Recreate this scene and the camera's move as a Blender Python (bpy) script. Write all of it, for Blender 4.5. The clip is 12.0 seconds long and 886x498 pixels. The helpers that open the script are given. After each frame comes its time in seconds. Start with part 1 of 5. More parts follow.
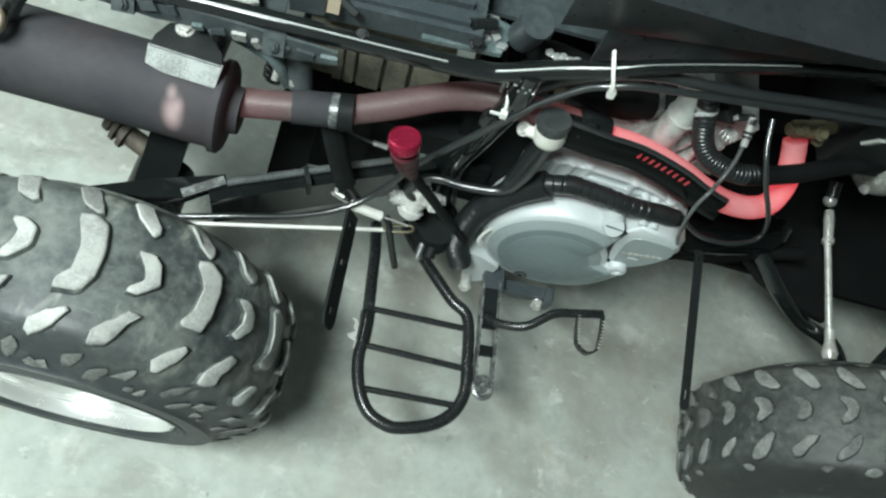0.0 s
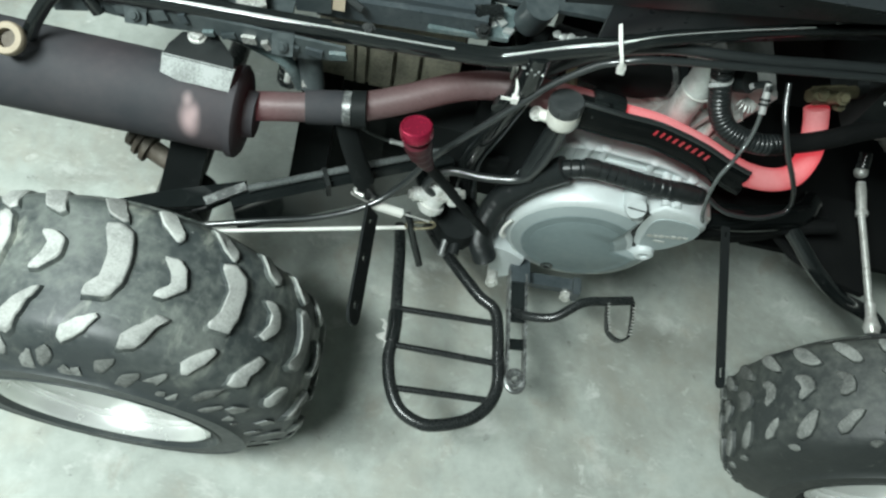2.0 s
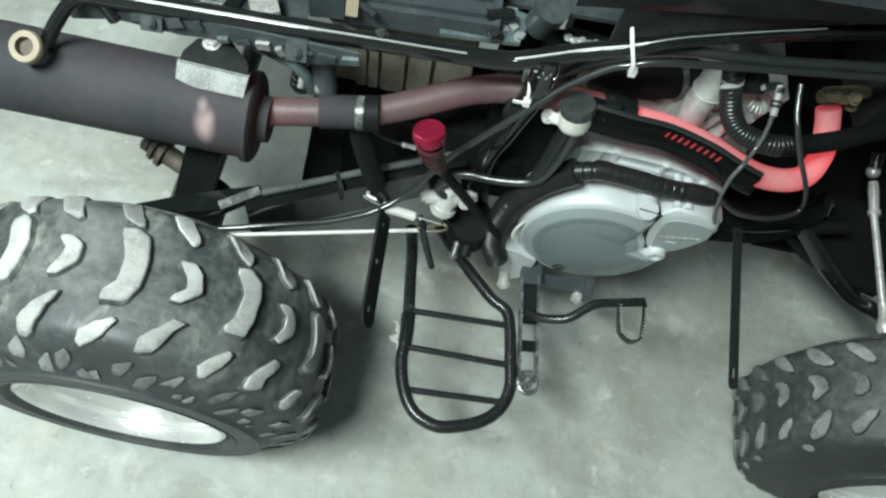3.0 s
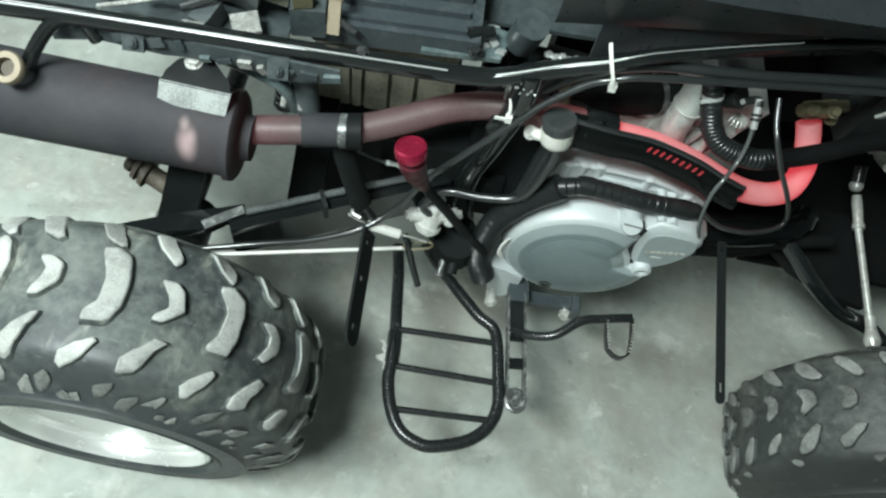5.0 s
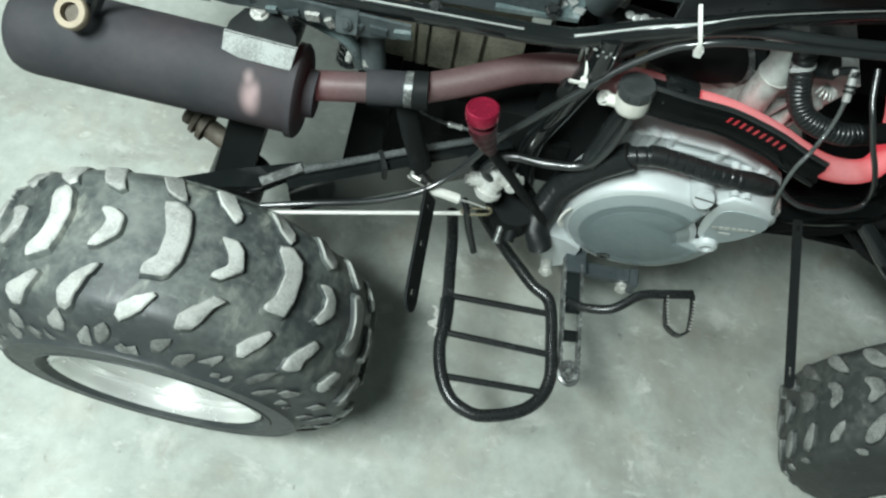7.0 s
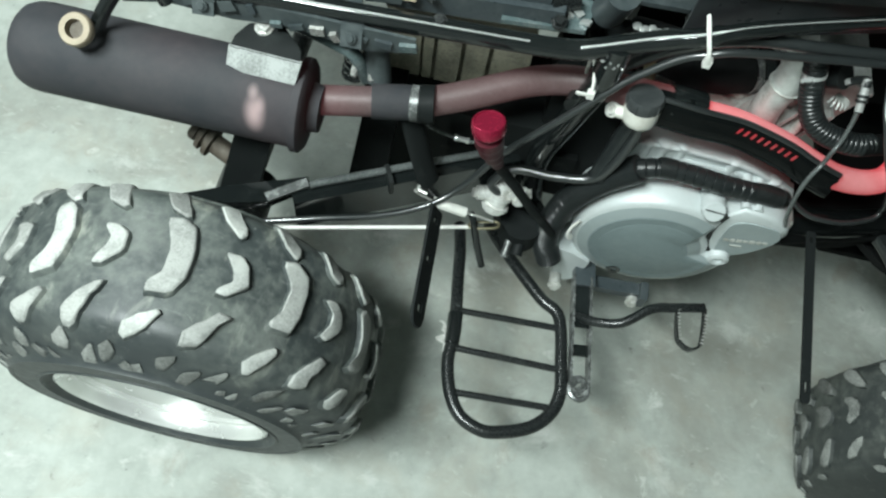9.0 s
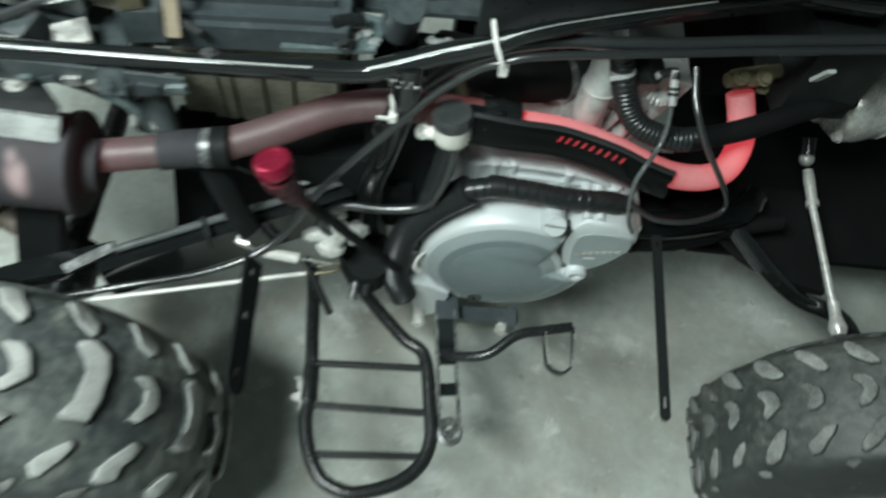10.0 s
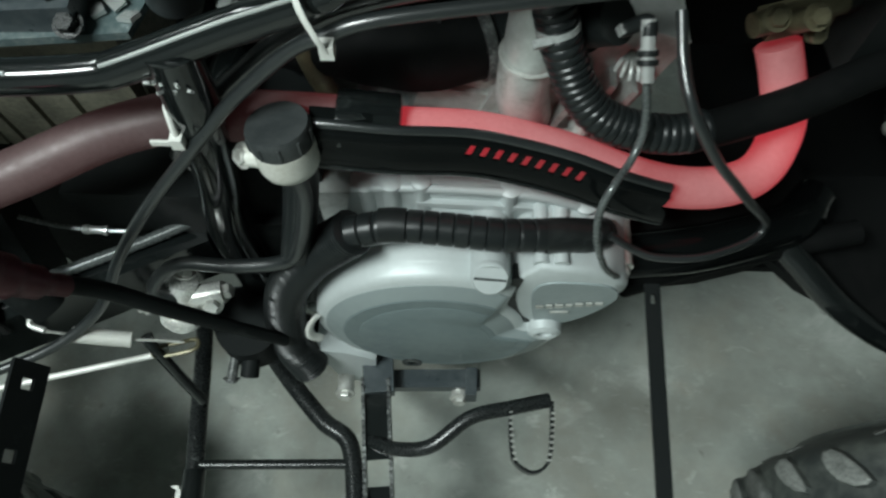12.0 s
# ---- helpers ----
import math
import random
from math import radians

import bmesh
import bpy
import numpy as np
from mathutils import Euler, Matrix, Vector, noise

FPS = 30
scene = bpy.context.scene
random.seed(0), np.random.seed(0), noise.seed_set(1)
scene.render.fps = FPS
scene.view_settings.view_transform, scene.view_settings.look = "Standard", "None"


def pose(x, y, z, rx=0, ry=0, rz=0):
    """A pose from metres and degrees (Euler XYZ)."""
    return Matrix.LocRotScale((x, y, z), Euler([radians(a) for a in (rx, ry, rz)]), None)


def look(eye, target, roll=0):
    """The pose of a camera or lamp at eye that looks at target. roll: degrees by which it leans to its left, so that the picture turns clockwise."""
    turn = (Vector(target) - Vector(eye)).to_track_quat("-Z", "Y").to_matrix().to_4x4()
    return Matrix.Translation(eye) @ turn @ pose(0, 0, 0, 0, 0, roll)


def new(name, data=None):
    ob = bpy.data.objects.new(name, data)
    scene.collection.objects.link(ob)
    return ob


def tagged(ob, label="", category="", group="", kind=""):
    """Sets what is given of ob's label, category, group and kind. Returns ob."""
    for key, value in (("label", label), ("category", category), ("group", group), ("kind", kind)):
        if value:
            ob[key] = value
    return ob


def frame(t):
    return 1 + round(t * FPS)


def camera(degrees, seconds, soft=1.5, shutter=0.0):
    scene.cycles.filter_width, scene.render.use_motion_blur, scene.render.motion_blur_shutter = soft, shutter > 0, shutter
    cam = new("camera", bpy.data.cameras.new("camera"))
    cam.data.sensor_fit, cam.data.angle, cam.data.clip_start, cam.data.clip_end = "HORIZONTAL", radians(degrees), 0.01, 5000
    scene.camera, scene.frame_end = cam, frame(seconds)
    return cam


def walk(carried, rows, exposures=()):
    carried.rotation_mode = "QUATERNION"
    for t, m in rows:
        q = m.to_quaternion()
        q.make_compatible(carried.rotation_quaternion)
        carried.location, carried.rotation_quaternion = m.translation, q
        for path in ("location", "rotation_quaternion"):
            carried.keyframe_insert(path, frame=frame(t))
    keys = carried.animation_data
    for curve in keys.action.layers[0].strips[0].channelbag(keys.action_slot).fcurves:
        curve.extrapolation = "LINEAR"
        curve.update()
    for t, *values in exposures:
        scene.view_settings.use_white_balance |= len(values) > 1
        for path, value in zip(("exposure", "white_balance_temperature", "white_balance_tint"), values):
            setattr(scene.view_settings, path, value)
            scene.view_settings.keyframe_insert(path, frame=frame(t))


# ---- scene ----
cam = camera(62.4, 12.0, 2.4, 0.5)
PATH = [
    (0, (0.3291, -0.6437, 1.3490), (0.4384, -0.2062, 0.4564), 27.47),
    (0.5, (0.3477, -0.6722, 1.3437), (0.4451, -0.2186, 0.4579), 23.93),
    (1, (0.3512, -0.6778, 1.3473), (0.4410, -0.2185, 0.4635), 22.39),
    (1.5, (0.3464, -0.6719, 1.3443), (0.4064, -0.2204, 0.4541), 19.09),
    (2, (0.3562, -0.6728, 1.3363), (0.4118, -0.2199, 0.4465), 17.71),
    (2.5, (0.3506, -0.6782, 1.3415), (0.4036, -0.2259, 0.4512), 17.23),
    (3, (0.3504, -0.6742, 1.3419), (0.3940, -0.2220, 0.4511), 16.04),
    (5, (0.3642, -0.6779, 1.3385), (0.4100, -0.1977, 0.4625), 15.38),
    (5.5, (0.3598, -0.6739, 1.3380), (0.4059, -0.1874, 0.4656), 15.81),
    (6, (0.3496, -0.6697, 1.3247), (0.3841, -0.2130, 0.4358), 15.74),
    (6.5, (0.3384, -0.6658, 1.3233), (0.3703, -0.2237, 0.4269), 16.55),
    (7, (0.3254, -0.6679, 1.3105), (0.3408, -0.2387, 0.4074), 14.68),
    (9, (0.3280, -0.6604, 1.3024), (0.3269, -0.2187, 0.4052), 12.34),
    (9.5, (0.3572, -0.6642, 1.3100), (0.3877, -0.2145, 0.4173), 13.86),
    (10, (0.4728, -0.5984, 1.2534), (0.5342, -0.1089, 0.3836), 11.77),
    (10.5, (0.6036, -0.4320, 1.0589), (0.5680, 0.0662, 0.1925), -0.05),
    (11, (0.6334, -0.3695, 1.0071), (0.5438, 0.0994, 0.1284), -6.93),
    (11.5, (0.6348, -0.3545, 1.0025), (0.5597, 0.0866, 0.1082), -7.01),
    (12, (0.6354, -0.3616, 1.0307), (0.6128, 0.0753, 0.1315), -0.99),
]
EXPOSURES = [(0, 0.0), (9.5, 0.0), (10.5, -0.45), (11, -0.58), (12, -0.60)]
walk(cam, [(t, look(eye, target, roll)) for t, eye, target, roll in PATH], EXPOSURES)

# ---- light ----
world = bpy.data.worlds.new("world")
world.use_nodes = True
scene.world = world
world.node_tree.nodes["Background"].inputs[0].default_value = (0.75, 0.9, 0.88, 1)
world.node_tree.nodes["Background"].inputs[1].default_value = 0.05


def area_lamp(name, eye, target, size, size_y, watts, color):
    data = bpy.data.lights.new(name, "AREA")
    data.shape, data.size, data.size_y, data.energy, data.color = "RECTANGLE", size, size_y, watts, color
    ob = new(name, data)
    ob.matrix_world = look(eye, target)
    return ob


area_lamp("ceiling_tube_light", (-0.45, -0.95, 2.45), (-0.42, -0.90, 0), 0.95, 0.35, 113, (0.888, 1.0, 0.978))
# Unseen fill lamp, added to brighten the floor at the back left.
area_lamp("far_fill_lamp", (-1.3, 0.7, 2.46), (-1.28, 0.68, 0), 0.3, 1.2, 30, (0.89, 1.0, 0.985))

# ---- materials ----


def node(nt, kind, **values):
    n = nt.nodes.new(kind)
    for key, value in values.items():
        n.inputs[key.replace("_", " ")].default_value = value
    return n


def material(name, color, rough=0.5, metal=0.0, second=None, scale=20.0, amount=0.5, low=0.4, high=0.65,
             bump=0.0, bump_scale=150.0, rough_vary=0.15, coat=0.0, per_object=0.0, specular=0.5):
    """A surface of one colour that shifts to a second one in patches of two scales, with fine relief."""
    m = bpy.data.materials.new(name)
    m.use_nodes = True
    nt = m.node_tree
    b = nt.nodes["Principled BSDF"]
    b.inputs["Metallic"].default_value = metal
    b.inputs["Coat Weight"].default_value = coat
    b.inputs["Specular IOR Level"].default_value = specular
    tc = nt.nodes.new("ShaderNodeTexCoord")
    big = node(nt, "ShaderNodeTexNoise", Scale=scale, Detail=5.0, Roughness=0.6)
    fine = node(nt, "ShaderNodeTexNoise", Scale=scale * 9, Detail=3.0, Roughness=0.6)
    nt.links.new(tc.outputs["Object"], big.inputs["Vector"])
    nt.links.new(tc.outputs["Object"], fine.inputs["Vector"])
    mixv = nt.nodes.new("ShaderNodeMath")
    mixv.operation = "MULTIPLY_ADD"
    mixv.inputs[1].default_value = 0.4
    nt.links.new(fine.outputs["Fac"], mixv.inputs[0])
    scaled = nt.nodes.new("ShaderNodeMath")
    scaled.operation = "MULTIPLY"
    scaled.inputs[1].default_value = 0.6
    nt.links.new(big.outputs["Fac"], scaled.inputs[0])
    nt.links.new(scaled.outputs[0], mixv.inputs[2])
    ramp = nt.nodes.new("ShaderNodeMapRange")
    ramp.inputs["From Min"].default_value, ramp.inputs["From Max"].default_value = low, high
    ramp.inputs["To Min"].default_value, ramp.inputs["To Max"].default_value = 0.0, amount
    nt.links.new(mixv.outputs[0], ramp.inputs["Value"])
    mix = nt.nodes.new("ShaderNodeMix")
    mix.data_type = "RGBA"
    mix.inputs["A"].default_value = (*color, 1)
    mix.inputs["B"].default_value = (*(second or [c * 0.6 for c in color]), 1)
    nt.links.new(ramp.outputs["Result"], mix.inputs["Factor"])
    shade = mix.outputs["Result"]
    if per_object:
        info = nt.nodes.new("ShaderNodeObjectInfo")
        hsv = nt.nodes.new("ShaderNodeHueSaturation")
        mr = nt.nodes.new("ShaderNodeMapRange")
        mr.inputs["To Min"].default_value, mr.inputs["To Max"].default_value = 1 - per_object, 1 + per_object
        nt.links.new(info.outputs["Random"], mr.inputs["Value"])
        nt.links.new(mr.outputs["Result"], hsv.inputs["Value"])
        nt.links.new(shade, hsv.inputs["Color"])
        shade = hsv.outputs["Color"]
    nt.links.new(shade, b.inputs["Base Color"])
    rr = nt.nodes.new("ShaderNodeMapRange")
    rr.inputs["To Min"].default_value = max(0.03, rough - rough_vary)
    rr.inputs["To Max"].default_value = min(1.0, rough + rough_vary)
    nt.links.new(fine.outputs["Fac"], rr.inputs["Value"])
    nt.links.new(rr.outputs["Result"], b.inputs["Roughness"])
    if bump:
        grain = node(nt, "ShaderNodeTexNoise", Scale=bump_scale, Detail=4.0)
        nt.links.new(tc.outputs["Object"], grain.inputs["Vector"])
        bn = node(nt, "ShaderNodeBump", Strength=bump, Distance=0.002)
        nt.links.new(grain.outputs["Fac"], bn.inputs["Height"])
        nt.links.new(bn.outputs["Normal"], b.inputs["Normal"])
    return m


def glowing(m, color, strength):
    """Makes hot steel give off light."""
    b = m.node_tree.nodes["Principled BSDF"]
    b.inputs["Emission Color"].default_value = (*color, 1)
    b.inputs["Emission Strength"].default_value = strength
    return m


def glow_spots(m, spots):
    """Glowing spots on steel: each has a middle, a reach, a colour and a strength, and fades outward."""
    nt = m.node_tree
    b = nt.nodes["Principled BSDF"]
    geo = nt.nodes.new("ShaderNodeTexCoord")
    total = None
    for middle, reach, color, strength in spots:
        sub = nt.nodes.new("ShaderNodeVectorMath")
        sub.operation = "SUBTRACT"
        sub.inputs[1].default_value = middle
        nt.links.new(geo.outputs["Object"], sub.inputs[0])
        sc = nt.nodes.new("ShaderNodeVectorMath")
        sc.operation = "DIVIDE"
        sc.inputs[1].default_value = reach
        nt.links.new(sub.outputs[0], sc.inputs[0])
        ln = nt.nodes.new("ShaderNodeVectorMath")
        ln.operation = "LENGTH"
        nt.links.new(sc.outputs[0], ln.inputs[0])
        mr = nt.nodes.new("ShaderNodeMapRange")
        mr.interpolation_type = "SMOOTHSTEP"
        mr.inputs["From Min"].default_value, mr.inputs["From Max"].default_value = 1.0, 0.0
        mr.inputs["To Min"].default_value, mr.inputs["To Max"].default_value = 0.0, strength
        nt.links.new(ln.outputs["Value"], mr.inputs["Value"])
        tint = nt.nodes.new("ShaderNodeVectorMath")
        tint.operation = "SCALE"
        tint.inputs[0].default_value = color
        nt.links.new(mr.outputs["Result"], tint.inputs["Scale"])
        if total is None:
            total = tint.outputs[0]
        else:
            add = nt.nodes.new("ShaderNodeVectorMath")
            nt.links.new(total, add.inputs[0])
            nt.links.new(tint.outputs[0], add.inputs[1])
            total = add.outputs[0]
    nt.links.new(total, b.inputs["Emission Color"])
    b.inputs["Emission Strength"].default_value = 1.0
    return m


CONCRETE = material("concrete", (0.40, 0.43, 0.395), 0.75, 0, (0.25, 0.272, 0.245), 3.4, 0.9, 0.38, 0.66, 0.12, 60)
WALL = material("painted_wall", (0.30, 0.325, 0.315), 0.85, 0, (0.24, 0.26, 0.252), 1.5, 0.6, bump=0.2)
RUBBER = material("tyre_rubber", (0.036, 0.044, 0.044), 0.5, 0, (0.15, 0.166, 0.150), 9, 0.8, 0.42, 0.66, 0.15, 160)
# Darker copies of carcass and tread: the front tyre's shade is in their colour.
RUBBER_SHADED = material("shaded_tyre_rubber", (0.030, 0.035, 0.034), 0.55, 0, (0.12, 0.130, 0.115), 9, 0.8, 0.42, 0.64, 0.3, 180)
BLOCK_SHADED = material("shaded_tread_rubber", (0.20, 0.208, 0.195), 0.8, 0, (0.045, 0.048, 0.045), 40, 0.85, 0.38, 0.64, 0.5, 200, per_object=0.35)
BLOCK = material("dusty_tread_rubber", (0.34, 0.35, 0.33), 0.85, 0, (0.13, 0.137, 0.13), 38, 0.85, 0.44, 0.70, 0.45, 200, per_object=0.3)
RIM = material("cast_aluminium_rim", (0.80, 0.81, 0.79), 0.26, 0.6, (0.68, 0.69, 0.66), 5, 0.5, rough_vary=0.04)
SILVER = material("silver_engine_paint", (0.56, 0.60, 0.60), 0.48, 0.2, (0.47, 0.51, 0.51), 14, 0.45, bump=0.05, bump_scale=500, rough_vary=0.08)
# Two greyer tones of the cover, for sides that get less light.
SHADED_FACE = material("shaded_cover_face", (0.185, 0.232, 0.238), 0.42, 0.15, (0.155, 0.195, 0.20), 9, 0.6, bump=0.05, bump_scale=600)
SHADED_SLOPE = material("shaded_cover_slope", (0.29, 0.335, 0.338), 0.42, 0.15, (0.25, 0.292, 0.295), 9, 0.6, bump=0.05, bump_scale=600)
CAST = material("cast_aluminium", (0.54, 0.56, 0.54), 0.42, 0.35, (0.32, 0.335, 0.315), 16, 0.7, bump=0.08, bump_scale=240)
BLACK = material("black_frame_paint", (0.0075, 0.0095, 0.0095), 0.13, 0, (0.020, 0.023, 0.022), 25, 0.6, 0.54, 0.74, 0.02, 90, 0.05, coat=0.4)
WORN = material("worn_black_paint", (0.011, 0.013, 0.013), 0.28, 0, (0.10, 0.11, 0.105), 45, 0.7, 0.58, 0.74, 0.06, 260)
PLASTIC = material("black_plastic", (0.012, 0.0145, 0.0145), 0.4, 0, (0.013, 0.014, 0.014), 20, 0.5, bump=0.03, bump_scale=400, specular=0.3)
HOSE = material("black_rubber_hose", (0.011, 0.0138, 0.0142), 0.33, 0, (0.018, 0.020, 0.020), 40, 0.6, 0.45, 0.7, 0.03, 300, 0.1, specular=0.4)
CABLE = material("black_cable_sheath", (0.015, 0.018, 0.0185), 0.3, 0, (0.028, 0.031, 0.031), 40, 0.5, 0.5, 0.75, 0.0, 300, 0.06, specular=0.9, coat=0.3)
STEEL = material("zinc_plated_steel", (0.66, 0.67, 0.64), 0.34, 0.5, (0.35, 0.34, 0.30), 60, 0.6)
DULL = material("dull_grey_metal", (0.15, 0.165, 0.163), 0.26, 0.4, (0.05, 0.055, 0.055), 40, 0.7, 0.46, 0.68, 0.0)
ALLOY = material("bright_greasy_alloy", (0.80, 0.81, 0.78), 0.24, 0.55, (0.40, 0.39, 0.34), 50, 0.7, 0.5, 0.68, bump=0.1)
CHROME = material("bright_plated_metal", (0.86, 0.87, 0.85), 0.16, 0.7, (0.6, 0.61, 0.6), 60, 0.4, rough_vary=0.05)
GALV = material("bright_galvanised_wire", (0.80, 0.80, 0.76), 0.4, 0.2, (0.6, 0.6, 0.56), 60, 0.4)
BRASS = material("tarnished_brass", (0.17, 0.155, 0.095), 0.4, 0.4, (0.08, 0.07, 0.045), 60, 0.8)
MUFFLER = material("matt_charcoal_enamel", (0.032, 0.034, 0.038), 0.7, 0, (0.056, 0.052, 0.055), 10, 0.7, bump=0.05, bump_scale=350, specular=0.2)
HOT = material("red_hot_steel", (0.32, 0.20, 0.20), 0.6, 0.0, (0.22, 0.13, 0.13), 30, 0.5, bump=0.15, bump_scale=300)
WARM = material("scorched_steel", (0.105, 0.073, 0.073), 0.5, 0.1, (0.062, 0.044, 0.044), 24, 0.7, bump=0.12, bump_scale=300, specular=0.5)
REDCAP = material("red_anodised_knob", (0.33, 0.016, 0.05), 0.26, 0.6, (0.24, 0.012, 0.035), 30, 0.5, rough_vary=0.06)
# A deeper black with the shade in its colour, for parts out of the light.
SHADE_BLACK = material("shade_black_paint", (0.0065, 0.0072, 0.0072), 0.6, 0, (0.012, 0.012, 0.012), 14, 0.6, 0.5, 0.72, 0.1, 120, specular=0.08)
NECK = material("dark_red_knob_neck", (0.075, 0.006, 0.014), 0.4, 0.3, (0.04, 0.004, 0.008), 30, 0.6)
WHITE = material("white_nylon", (0.78, 0.78, 0.74), 0.5, 0, (0.55, 0.55, 0.5), 40, 0.4)
RUST = material("rusty_steel", (0.075, 0.060, 0.044), 0.65, 0.2, (0.17, 0.155, 0.13), 60, 0.7, bump=0.3)
CREAM = material("cream_rubber", (0.30, 0.25, 0.18), 0.6, 0, (0.2, 0.16, 0.11), 60, 0.6)
TANK = material("cloudy_reservoir_plastic", (0.68, 0.68, 0.63), 0.45, 0, (0.45, 0.43, 0.36), 40, 0.6)
OLIVE = material("dusty_olive_plastic", (0.24, 0.23, 0.175), 0.7, 0, (0.075, 0.072, 0.056), 30, 0.8, bump=0.3)
SLATE = material("slate_grey_plastic", (0.036, 0.046, 0.051), 0.33, 0, (0.10, 0.112, 0.114), 16, 0.6, 0.5, 0.7, bump=0.12)
DARKGREY = material("dusty_grey_box", (0.03, 0.04, 0.043), 0.5, 0, (0.09, 0.105, 0.105), 14, 0.6, bump=0.1)
# Bright metal for modelled highlights and glints, also for welds and tape.
GLEAM = material("bright_glint_metal", (0.72, 0.75, 0.73), 0.25, 0.7, (0.5, 0.51, 0.5), 50, 0.3, rough_vary=0.05)
SHIELD = material("black_shield_enamel", (0.004, 0.005, 0.005), 0.12, 0, (0.007, 0.008, 0.008), 25, 0.6, 0.54, 0.74, 0.0, 90, 0.03, specular=0.12)
MATT = material("matt_black_steel", (0.010, 0.012, 0.012), 0.55, 0, (0.016, 0.017, 0.017), 30, 0.6, 0.5, 0.75, 0.05, 300, specular=0.1)
PANEL = material("dull_black_panel", (0.021, 0.025, 0.027), 0.32, 0, (0.034, 0.039, 0.042), 9, 0.7, bump=0.06, bump_scale=60, specular=0.4)
TEAL = material("grimy_teal_plastic", (0.075, 0.105, 0.108), 0.22, 0, (0.20, 0.23, 0.225), 30, 0.7, 0.48, 0.7, 0.25, 120)
CAP = material("dusty_black_cap", (0.030, 0.035, 0.036), 0.45, 0, (0.07, 0.075, 0.075), 40, 0.6, bump=0.1)
SCRAPED = material("scraped_black_plate", (0.07, 0.075, 0.073), 0.35, 0.3, (0.42, 0.44, 0.43), 50, 0.8, 0.48, 0.64, 0.2, 160)
SCUFFED = material("scuffed_bare_metal", (0.44, 0.46, 0.45), 0.5, 0.2, (0.17, 0.18, 0.17), 45, 0.8, 0.45, 0.62, 0.3, 160)
PALE = material("pale_greasy_alloy", (0.62, 0.63, 0.60), 0.28, 0.6, (0.20, 0.19, 0.16), 60, 0.75, 0.46, 0.64, bump=0.25)



def stains(m, color, scale, low, high, amount, detail=6.0, stretch=(1, 1, 1)):
    """Lays blotches of another colour over a finished surface."""
    nt = m.node_tree
    b = nt.nodes["Principled BSDF"]
    old = b.inputs["Base Color"].links[0].from_socket
    tc = nt.nodes.new("ShaderNodeTexCoord")
    mp = nt.nodes.new("ShaderNodeMapping")
    mp.inputs["Scale"].default_value = stretch
    nt.links.new(tc.outputs["Object"], mp.inputs["Vector"])
    noise = node(nt, "ShaderNodeTexNoise", Scale=scale, Detail=detail, Roughness=0.65, Distortion=0.4)
    nt.links.new(mp.outputs["Vector"], noise.inputs["Vector"])
    mr = nt.nodes.new("ShaderNodeMapRange")
    mr.inputs["From Min"].default_value, mr.inputs["From Max"].default_value = low, high
    mr.inputs["To Min"].default_value, mr.inputs["To Max"].default_value = 0.0, amount
    nt.links.new(noise.outputs["Fac"], mr.inputs["Value"])
    mix = nt.nodes.new("ShaderNodeMix")
    mix.data_type = "RGBA"
    nt.links.new(mr.outputs["Result"], mix.inputs["Factor"])
    nt.links.new(old, mix.inputs["A"])
    mix.inputs["B"].default_value = (*color, 1)
    nt.links.new(mix.outputs["Result"], b.inputs["Base Color"])


stains(CONCRETE, (0.22, 0.215, 0.185), 3.3, 0.50, 0.68, 0.7)
stains(CONCRETE, (0.60, 0.61, 0.58), 7, 0.58, 0.70, 0.5, 8.0, (1, 1.6, 1))
stains(CONCRETE, (0.10, 0.10, 0.09), 30, 0.66, 0.74, 0.6, 4.0)
stains(CONCRETE, (0.34, 0.325, 0.27), 5.5, 0.52, 0.70, 0.55, 9.0)
stains(CONCRETE, (0.52, 0.53, 0.50), 38, 0.60, 0.72, 0.4, 6.0, (1, 2.4, 1))
stains(CONCRETE, (0.66, 0.67, 0.64), 15, 0.60, 0.68, 0.4, 10.0, (1, 1.3, 1))
stains(CONCRETE, (0.27, 0.25, 0.205), 11, 0.58, 0.70, 0.5, 10.0)
stains(RUBBER, (0.24, 0.25, 0.23), 16, 0.58, 0.74, 0.4, 7.0, (1, 0.4, 1))
stains(RUBBER, (0.42, 0.43, 0.40), 48, 0.66, 0.72, 0.6, 8.0)
stains(BLOCK, (0.40, 0.41, 0.39), 60, 0.55, 0.7, 0.5)
stains(SILVER, (0.30, 0.31, 0.28), 24, 0.60, 0.75, 0.5)
stains(SHADED_FACE, (0.24, 0.28, 0.28), 40, 0.58, 0.72, 0.35)
stains(RUBBER, (0.30, 0.315, 0.27), 26, 0.56, 0.70, 0.7, 9.0, (1, 0.5, 1))
stains(WARM, (0.16, 0.13, 0.13), 60, 0.56, 0.7, 0.2)
stains(BLACK, (0.055, 0.062, 0.060), 30, 0.60, 0.74, 0.45, 8.0)
stains(MATT, (0.040, 0.045, 0.043), 34, 0.58, 0.74, 0.5, 8.0)
stains(PLASTIC, (0.045, 0.052, 0.050), 22, 0.56, 0.74, 0.45, 8.0)
stains(HOSE, (0.030, 0.034, 0.033), 36, 0.56, 0.74, 0.5, 8.0)


